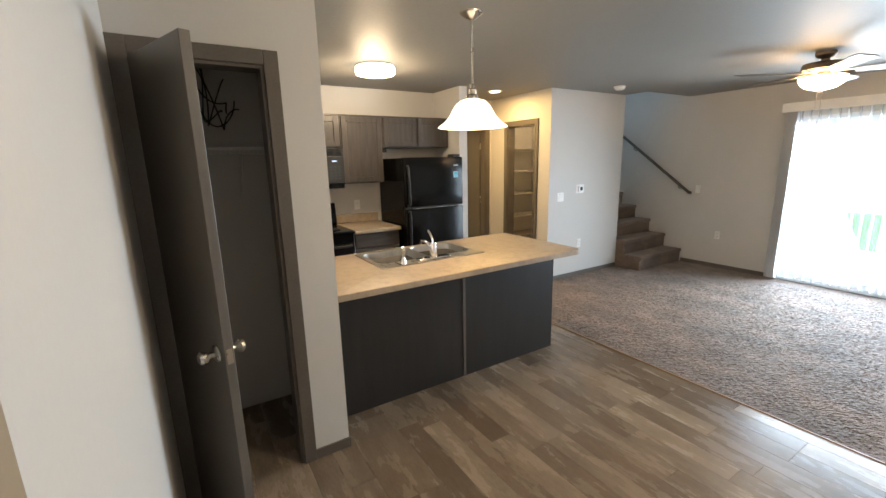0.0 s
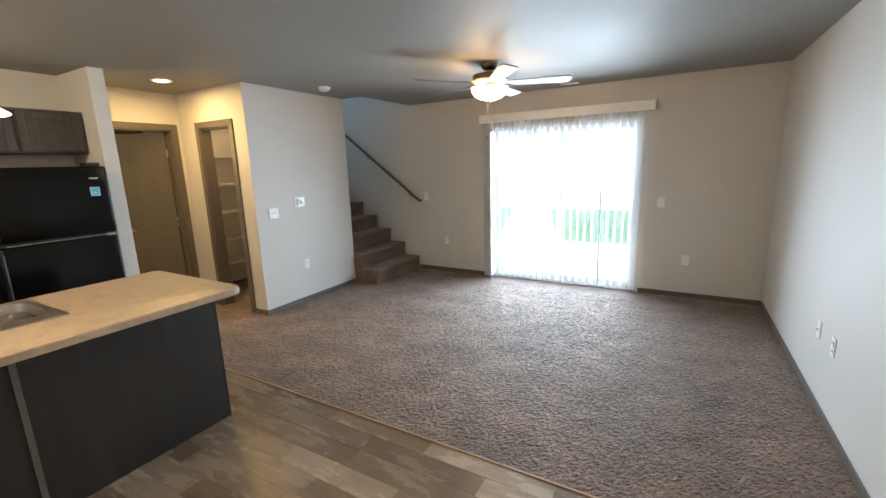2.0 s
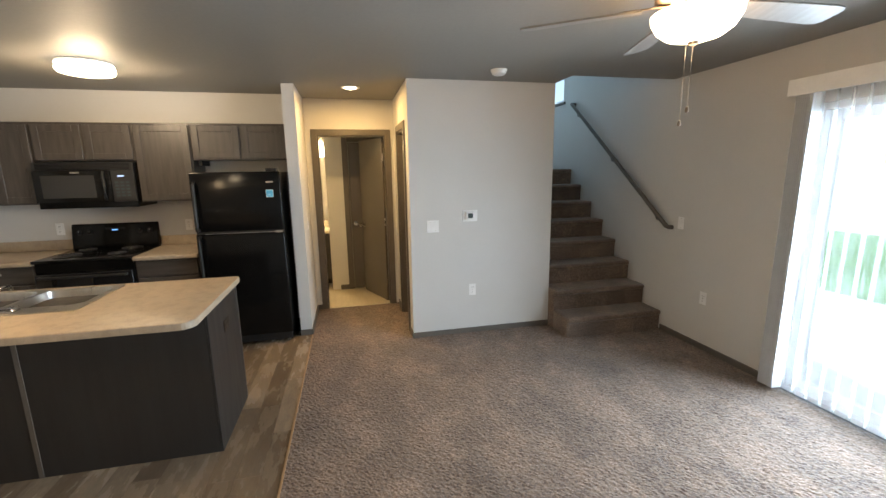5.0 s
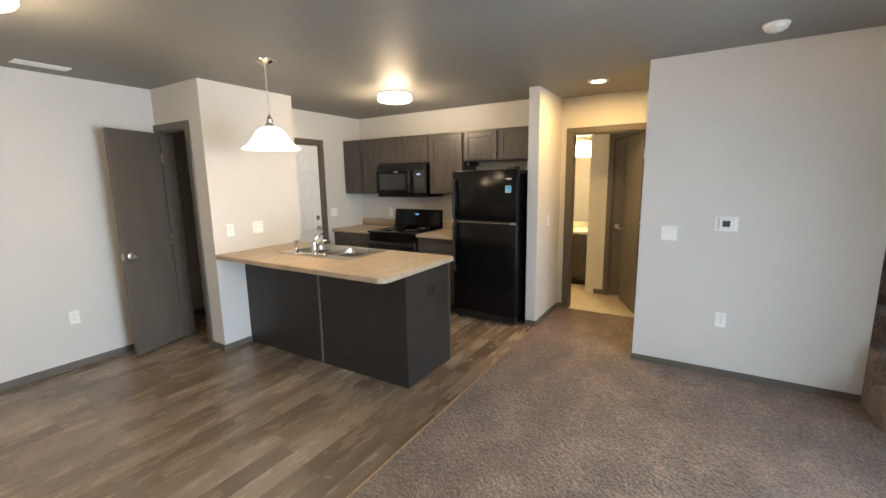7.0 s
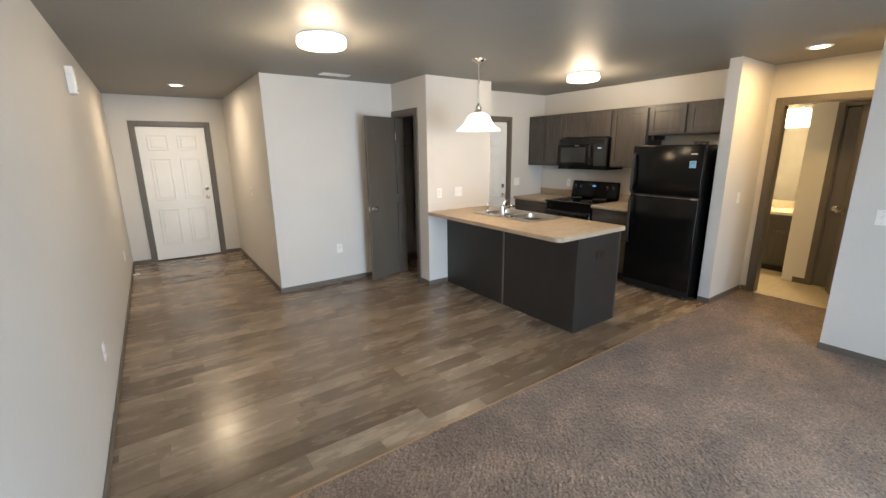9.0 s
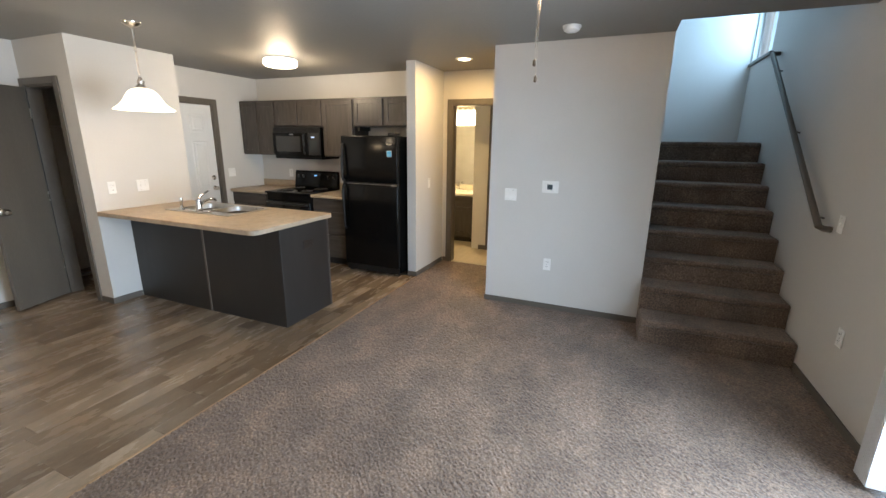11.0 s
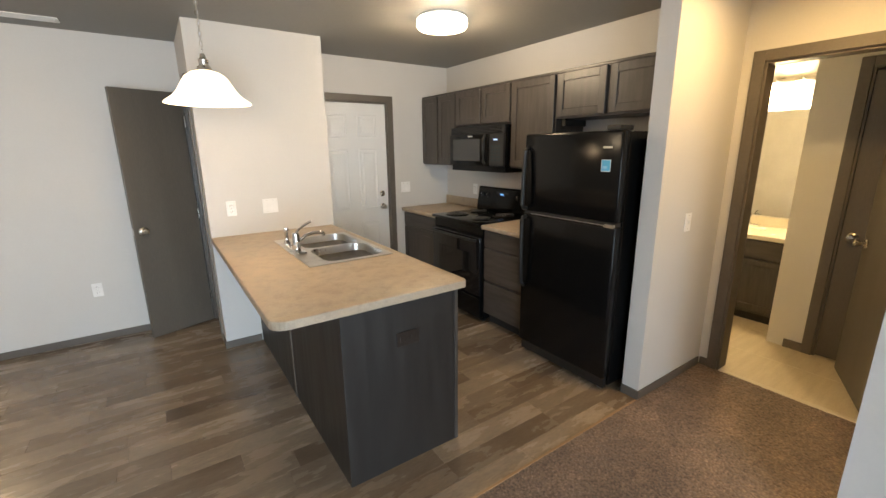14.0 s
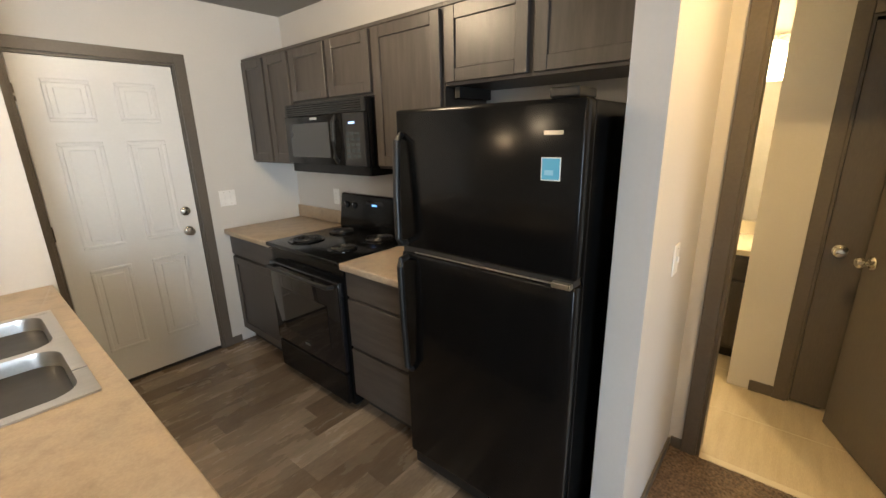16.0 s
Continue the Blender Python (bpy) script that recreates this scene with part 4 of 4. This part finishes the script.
for k, a in enumerate((FAN_TURN + 72 * i for i in range(5))):
    m = pose(0, 0, -0.166, 0, 0, a) @ pose(0, 0, 0, -12, 0, 0)
    bm = bmesh.new()
    sh = [(0.20, -0.048), (0.30, -0.056), (0.64, -0.068), (0.685, -0.062), (0.705, -0.042), (0.705, 0.042), (0.685, 0.062), (0.64, 0.068), (0.30, 0.056), (0.20, 0.048)]
    lo = [bm.verts.new(m @ Vector((x, y, -0.004))) for x, y in sh]
    hi = [bm.verts.new(m @ Vector((x, y, 0.004))) for x, y in sh]
    bm.faces.new(lo)
    bm.faces.new(hi)
    for i in range(len(sh)):
        j = (i + 1) % len(sh)
        bm.faces.new((lo[i], lo[j], hi[j], hi[i]))
    bl = part("blade", bm, "blade", fan, "grey wood-look blade")
    bm = bmesh.new()
    box(bm, 0.09, -0.016, 0.0045, 0.29, 0.016, 0.0095, 0.002, 1)
    box(bm, 0.21, -0.035, 0.0045, 0.27, 0.035, 0.009, 0.002, 1)
    bmesh.ops.transform(bm, matrix=m, verts=bm.verts)
    part("blade_arm", bm, "pewter", bl)
for x, l in ((-0.015, 0.30), (0.02, 0.25)):
    pc = part("pull_chain", tube(bmesh.new(), [(x, -0.02, -0.31), (x, -0.02, -0.31 - l)], 0.0013, 6), "nickel", fan, "", True)
    part("pull", lathe(bmesh.new(), [(0, 0), (0.006, -0.006), (0.007, -0.022), (0, -0.028)], pose(x, -0.02, -0.31 - l), 12), "pewter", pc, "", True)

# ---- wall plates ----


def plate(name, m, label, category, w=0.07, h=0.115, kind="switch", gangs=1, group="wall plates"):
    """A wall plate; local y points out of the wall."""
    root = thing(name, m, label, category, group)
    part("plate", B(-w / 2, 0.0005, -h / 2, w / 2, 0.006, h / 2, bevel=0.0025), "white", root)
    for g in range(gangs):
        cx = (g - (gangs - 1) / 2) * 0.046
        if kind == "switch":
            part("toggle", B(cx - 0.005, 0.006, -0.010, cx + 0.005, 0.014, 0.012, bevel=0.002), "white", root)
        elif kind == "outlet":
            for z in (-0.024, 0.024):
                s = part("socket", B(cx - 0.017, 0.006, z - 0.016, cx + 0.017, 0.0085, z + 0.016, bevel=0.004), "white", root)
                for dx in (-0.006, 0.006):
                    part("slot", B(cx + dx - 0.0012, 0.0085, z - 0.004, cx + dx + 0.0012, 0.0088, z + 0.006), "dark", s)
        for z in (-h * 0.36, h * 0.36) if kind == "switch" else (0.0,):
            part("screw", lathe(bmesh.new(), [(0.0, 0.0015), (0.003, 0.001), (0.003, 0.0)], Matrix.Translation((cx, 0.006, z)) @ OUT_Y, 10), "nickel", root)
    return root


def on_x(x, y, z):   # faces +x
    return pose(x, y, z, 0, 0, -90)


def on_mx(x, y, z):  # faces -x
    return pose(x, y, z, 0, 0, 90)


def on_y(x, y, z):
    return pose(x, y, z)


def on_my(x, y, z):
    return pose(x, y, z, 0, 0, 180)


plate("light_switch", on_x(TX, 4.663, 1.11), "white double light switch on the pale wall", "switch", 0.116, 0.115, "switch", 2)
plate("wall_outlet", on_x(TX, 5.055, 0.457), "white duplex wall outlet", "outlet", kind="outlet")
plate("light_switch", on_my(-2.537, NY, 1.113), "white light switch beside the handrail", "switch")
plate("wall_outlet", on_my(-2.208, NY, 0.474), "white duplex wall outlet", "outlet", kind="outlet")
plate("light_switch", on_my(0.584, NY, 1.085), "white light switch beside the patio door", "switch")
plate("wall_outlet", on_my(0.869, NY, 0.435), "white duplex wall outlet", "outlet", kind="outlet")
plate("wall_outlet", on_y(-1.60, WY, 1.125), "white outlet above the peninsula", "outlet", kind="outlet")
plate("light_switch", on_y(-1.885, WY, 1.125), "white double light switch above the peninsula", "switch", 0.116, 0.115, "switch", 2)
plate("wall_outlet", on_y(-0.622, CY, 0.44), "white duplex wall outlet", "outlet", kind="outlet")
plate("light_switch", on_y(-3.47, GY, 1.14), "white double light switch beside the kitchen door", "switch", 0.116, 0.115, "switch", 2)
plate("wall_outlet", on_x(KX, 1.10, 1.12), "white outlet above the worktop", "outlet", kind="outlet")
plate("wall_outlet", on_x(KX, 2.25, 1.12), "white outlet above the worktop", "outlet", kind="outlet")
plate("light_switch", on_y(-3.83, SY1, 1.10), "white light switch in the hall", "switch")
plate("light_switch", on_x(CX, -0.75, 1.12), "white light switch in the entry", "switch")
plate("wall_outlet", on_mx(PX, 2.07, 0.42), "white duplex wall outlet", "outlet", kind="outlet")
plate("wall_outlet", on_mx(PX, -0.9, 0.43), "white duplex wall outlet", "outlet", kind="outlet")
plate("wall_outlet", on_mx(PX, 4.70, 0.47), "white duplex wall outlet", "outlet", kind="outlet")
jack = plate("cable_jack", on_mx(PX, 4.99, 0.47), "white cable jack plate with a small metal socket", "cable jack", kind="blank")
part("socket", lathe(bmesh.new(), [(0.0, 0.0), (0.006, 0.0), (0.005, 0.012), (0.0, 0.012)], Matrix.Translation((0, 0.006, 0)) @ OUT_Y, 12), "nickel", jack, "small metal socket", True)

th = thing("thermostat", on_x(TX, 5.031, 1.20), "white wall thermostat with a grey display", "thermostat")
part("wall_plate", B(-0.075, 0.0005, -0.055, 0.075, 0.008, 0.055, bevel=0.003), "white", th)
part("body", B(-0.045, 0.008, -0.04, 0.045, 0.026, 0.04, bevel=0.005), "white", th)
part("display", B(-0.024, 0.026, -0.022, 0.024, 0.0275, 0.024), "screen", th, "dark grey display")

ch = thing("door_chime", on_mx(PX, 1.05, 2.15), "white plastic door chime box high on the wall", "chime")
part("cover", B(-0.055, 0.0005, -0.095, 0.055, 0.05, 0.095, bevel=0.008, seg=3), "white", ch, "", True)
part("slot", B(-0.04, 0.0502, -0.07, 0.04, 0.0512, -0.064), "screen", ch)

sm = thing("smoke_detector", pose(-2.68, 5.16, H), "round white smoke detector on the ceiling", "smoke detector")
part("base", lathe(bmesh.new(), [(0, 0), (0.068, 0), (0.068, -0.012), (0.062, -0.014)], None, 32), "white", sm, "", True)
part("cover", lathe(bmesh.new(), [(0.062, -0.013), (0.058, -0.030), (0.040, -0.042), (0.0, -0.045)], None, 32), "white", sm, "", True)


def vent(m, label):
    root = thing("ceiling_vent", m, label, "vent", "ceiling vents")
    for c in ((-0.16, -0.065, -0.006, 0.16, -0.048, 0), (-0.16, 0.048, -0.006, 0.16, 0.065, 0), (-0.16, -0.048, -0.006, -0.14, 0.048, 0), (0.14, -0.048, -0.006, 0.16, 0.048, 0)):
        part("frame", B(*c, bevel=0.001), "white", root)
    part("backing", B(-0.14, -0.048, -0.001, 0.14, 0.048, -0.0002), "screen", root)
    for i in range(7):
        bm = box(bmesh.new(), -0.14, -0.006, -0.0007, 0.14, 0.006, 0.0007)
        bmesh.ops.transform(bm, matrix=pose(0, -0.039 + i * 0.013, -0.0045, 22), verts=bm.verts)
        part("slat", bm, "white", root)


vent(pose(-0.60, 0.62, H), "white louvered ceiling vent near the closet wall")
vent(pose(-0.42, 6.74, H) @ Matrix.Diagonal((0.62, 0.6, 1, 1)), "white louvered ceiling vent above the patio door")

# ---- closet ----
def wire_shelf(name, m, length, depth, label, group="wire shelves"):
    """Along local x, with its wall side at local y = 0."""
    root = thing(name, m, label, "shelf", group)
    for y, z in ((0.0, 0), (depth / 2, -0.004), (depth, 0), (depth, -0.028)):
        part("rod", tube(bmesh.new(), [(0, y, z), (length, y, z)], 0.0042, 6), "vinyl", root)
    n = int(length / 0.026)
    bm = bmesh.new()
    for i in range(n + 1):
        x = 0.004 + (length - 0.008) * i / n
        tube(bm, [(x, 0.0, 0.003), (x, depth, 0.003), (x, depth + 0.003, -0.028)], 0.0014, 4)
    part("wires", bm, "vinyl", root, "thin white cross wires")
    return root


wire_shelf("wire_shelf", pose(-2.195, -0.44, 1.705, 0, 0, 90) @ pose(0, -0.31, 0, 0, 0, 0), 1.47, 0.30, "white wire closet shelf along the wall")
br = thing("shelf_bracket", pose(0, 0, 0), "white diagonal shelf brace on the closet wall", "bracket")
part("strut", tube(bmesh.new(), [(-1.89, 0.82, 1.675), (-2.19, 0.82, 1.415)], 0.004, 6), "vinyl", br)
cables = thing("cable_bundle", pose(0, 0, 0), "loose bundle of dark network cables hanging in the closet", "cable")
for k in range(5):
    rnd = random.Random(40 + k)
    y0, y1 = 0.66 + rnd.uniform(-0.03, 0.03), 0.74 + rnd.uniform(0.0, 0.14)
    low, end = rnd.uniform(1.80, 1.98), rnd.uniform(1.86, 2.12)
    bulge, pts = rnd.uniform(0.03, 0.12), []
    for i in range(17):
        f = i / 16
        sag = math.sin(math.pi * f) ** 1.3
        z = (2.17 * (1 - f) + end * f) * (1 - sag) + low * sag
        pts.append((-2.15 + bulge * sag, y0 + (y1 - y0) * f + 0.03 * math.sin(2 * math.pi * f + k), z))
    part("cable", tube(bmesh.new(), pts, 0.004, 8), "dark", cables, "", True)
nb = thing("network_box", pose(-2.195, 0.62, 2.16), "small dark network box high on the closet wall", "box")
part("box", B(0, 0, 0, 0.05, 0.14, 0.16, bevel=0.006), "black_matt", nb)

# ---- pantry ----
for z in (0.35, 0.675, 1.04, 1.40, 1.76):
    wire_shelf("pantry_shelf", pose(-4.42, TY0 + T + 0.01, z, 0, 0, 90) @ pose(0, 0, 0), 1.18, 0.37, "white wire pantry shelf", "pantry shelves")
    sh = thing("shelf_liner", pose(0, 0, z + 0.006), "pale liner sheet on the pantry shelf", "liner", "pantry liners")
    part("sheet", B(-4.79, TY0 + T + 0.01, 0, -4.43, TY0 + T + 1.18, 0.003), "bath_top", sh)

pl = thing("pantry_light", pose(-3.75, 5.1, H), "small white pantry ceiling light, lit", "ceiling light")
part("base", lathe(bmesh.new(), [(0, 0), (0.07, 0), (0.068, -0.015), (0.0, -0.016)], None, 28), "white", pl, "", True)
part("globe", lathe(bmesh.new(), [(0.05, -0.015), (0.06, -0.04), (0.045, -0.07), (0.0, -0.08)], None, 28), "bulb", pl, "glowing globe", True)

# ---- bathroom ----
wall("wall_linen", "x", -5.18, -5.08, 3.72, TY0, -0.1, H + 0.3, [(3.895, 4.375, 0.0, 2.05)])
wall("wall_linen_side", "y", 3.61, 3.72, BBX, -5.08, -0.1, H + 0.3)
casing("trim_linen", "x", -5.08, 1, 3.895, 4.375, 2.05)
flush_door("door_linen", pose(-5.105, 4.355, 0, 0, 0, -90), 0.44, 2.02, "flat taupe linen closet door, closed", False)
structure("floor_bath", B(BBX, 2.2, -0.012, BX - 0.02, TY0, 0.003), "sheet", "beige streaked vinyl tile bathroom floor", "floor")
for x in (-4.75, -5.25):
    structure("floor_joint", B(x, 2.2, 0.003, x + 0.006, TY0, 0.0042), "bath_top", "pale joint between floor tiles", "joint")
structure("threshold", B(BX - 0.03, 3.595, 0.0, BX + 0.01, 4.33, 0.009, bevel=0.003), "bath_top", "pale threshold strip at the bathroom door", "threshold")
structure("baseboard", B(-5.08, 3.72, -0.005, -5.069, 3.835, 0.07, bevel=0.003), "trim", "taupe painted wooden baseboard", "baseboard")
vn = thing("vanity", pose(0, 0, 0), "dark stained bathroom vanity cabinet", "vanity")
part("body", B(BBX + 0.001, 2.6, 0.09, -5.40, 3.609, 0.76, bevel=0.002), "cabinet", vn)
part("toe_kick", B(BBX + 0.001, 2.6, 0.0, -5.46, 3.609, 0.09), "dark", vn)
for a, b in ((2.62, 3.07), (3.085, 3.595)):
    shaker(vn, -5.399, a, b, 0.12, 0.58)
    part("drawer_front", B(-5.399, a, 0.60, -5.38, b, 0.745, bevel=0.003), "cabinet_h", vn)
part("top", B(BBX + 0.001, 2.58, 0.762, -5.37, 3.609, 0.80, bevel=0.006), "bath_top", vn, "cream cultured marble top", True)
part("backsplash", B(BBX + 0.001, 2.58, 0.801, BBX + 0.02, 3.609, 0.89, bevel=0.003), "bath_top", vn)
part("basin", lathe(bmesh.new(), [(0.21, 0.0), (0.20, 0.008), (0.18, 0.004), (0.10, -0.02), (0.0, -0.03)], pose(-5.62, 3.1, 0.80) @ Matrix.Diagonal((0.8, 1, 1, 1)), 32), "bath_top", vn, "", True)
bf = thing("bath_faucet", pose(-5.86, 3.1, 0.801), "chrome bathroom faucet on the vanity top", "faucet")
part("base_plate", B(-0.03, -0.08, 0, 0.03, 0.08, 0.02, bevel=0.006), "chrome", bf, "", True)
part("spout", tube(bmesh.new(), [(0, 0, 0.01), (0.01, 0, 0.07), (0.06, 0, 0.09), (0.12, 0, 0.07)], 0.012, 10), "chrome", bf, "", True)
part("lever", tube(bmesh.new(), [(0, 0, 0.08), (-0.01, 0, 0.11), (0.03, 0, 0.13)], 0.008, 8), "chrome", bf, "", True)
tagged(finish("wall_mirror", B(BBX + 0.001, 2.62, 0.90, BBX + 0.007, 3.605, 1.86), "mirror"), "frameless plate mirror above the vanity", "mirror")
vl = thing("vanity_light", pose(BBX, 3.22, 2.02), "nickel bath light bar with frosted glass shades, lit", "wall light")
part("bar", B(0.001, -0.36, 0.06, 0.035, 0.36, 0.12, bevel=0.006), "nickel", vl, "", True)
for k in range(4):
    y = -0.28 + k * 0.187
    part("arm", tube(bmesh.new(), [(0.03, y, 0.09), (0.09, y, 0.10), (0.10, y, 0.065)], 0.009, 8), "nickel", vl, "", True)
    part("shade", lathe(bmesh.new(), [(0.03, 0.07), (0.060, 0.055), (0.086, -0.04), (0.092, -0.15), (0.088, -0.15), (0.056, 0.045), (0.03, 0.06)], pose(0.10, y, 0.0), 28), "globe", vl, "glowing frosted glass shade", True)
hb = thing("towel_hook", pose(-5.0, 3.72, 1.5), "small nickel towel hook", "hook")
part("hook", tube(bmesh.new(), [(-0.3, -0.075, 0.0), (-0.3, -0.11, 0.0), (-0.3, -0.12, 0.03)], 0.006, 8), "nickel", hb, "", True)

# door stop beside the front door
ds = thing("door_stop", on_mx(PX - 0.011, -1.55, 0.035), "small spring door stop on the baseboard", "door stop")
part("spring", lathe(bmesh.new(), [(0, 0), (0.009, 0), (0.006, 0.01), (0.005, 0.06), (0.008, 0.062), (0.008, 0.075), (0, 0.076)], OUT_Y, 14), "white", ds, "", True)

# ---- floors ----
strip = tagged(finish("floor_strip", B(-3.45, EDGE - 0.008, 0.0, PX - 0.012, EDGE + 0.006, 0.006, bevel=0.002), "orange"), "thin light wooden strip between plank and carpet", "threshold", "", "structure")


def carpet_sheet(x0, x1, y0, y1, step):
    nx, ny = int((x1 - x0) / step) + 1, int((y1 - y0) / step) + 1
    rng_ = np.random.default_rng(5)
    gx, gy = np.meshgrid(np.linspace(x0, x1, nx), np.linspace(y0, y1, ny))
    gx = gx + rng_.uniform(-0.35, 0.35, gx.shape) * step
    gy = gy + rng_.uniform(-0.35, 0.35, gy.shape) * step
    gy[0, :], gx[:, -1] = y0, x1
    tuft = rng_.random(gx.shape) * 0.0055
    soft = 0.004 * np.sin(gx * 9 + 2 * np.sin(gy * 5)) * np.sin(gy * 7 + 1.5 * np.sin(gx * 4))
    z = 0.001 + tuft + soft * 0.5
    me = bpy.data.meshes.new("floor_carpet")
    idx = np.arange(nx * ny).reshape(ny, nx)
    quads = np.stack([idx[:-1, :-1], idx[:-1, 1:], idx[1:, 1:], idx[1:, :-1]], -1).reshape(-1, 4)
    me.from_pydata(np.stack([gx, gy, z], -1).reshape(-1, 3).tolist(), [], quads.tolist())
    me.materials.append(M["carpet"])
    return tagged(new("floor_carpet", me), "taupe frieze carpet with uneven tufts", "carpet", "", "structure")


carpet_sheet(BX - 0.01, PX, EDGE, NY, 0.0125)
structure("carpet_pantry", B(-4.9, TY0, -0.01, TX - T, TY1 - T, 0.004), "carpet", "taupe carpet in the pantry", "carpet")

planks = thing("floor_planks", pose(0, 0, 0), "grey-brown wood-look vinyl plank floor", "floor", "", "structure")
cache = {}
PW, PL = 0.135, 0.72
rows = int((EDGE - FY) / PW) + 1
for r in range(rows):
    y0 = FY + r * PW
    y1 = min(y0 + PW, EDGE)
    rnd = random.Random(900 + r)
    x = KX - rnd.uniform(0.05, PL - 0.05)
    while x < PX:
        a, b = max(x, KX), min(x + PL, PX)
        x += PL
        yc, xc = (y0 + y1) / 2, b
        if b - a < 0.01 or y1 - y0 < 0.01:
            continue
        if yc < CY - 0.12 and b < CX:
            if not (yc > -0.5 and b > -2.3):
                continue
        if yc < GY - 0.06 and b < -2.3:
            continue
        if b < -3.5 and not yc > 3.3:
            continue
        key = (round(b - a, 3), round(y1 - y0, 3))
        if key not in cache:
            bm = bmesh.new()
            L, Wd = key
            box(bm, 0, 0, -0.012, L - 0.0006, Wd - 0.0006, 0.0)
            bmesh.ops.bevel(bm, geom=[e for e in bm.edges if all(v.co.z > -0.001 for v in e.verts)], offset=0.0006, segments=1, affect="EDGES")
            me = bpy.data.meshes.new("plank")
            bm.to_mesh(me)
            bm.free()
            me.materials.append(M["plank"])
            cache[key] = me
        ob = new("plank", cache[key])
        ob.location = (a, y0, 0.0)
        ob.parent = planks
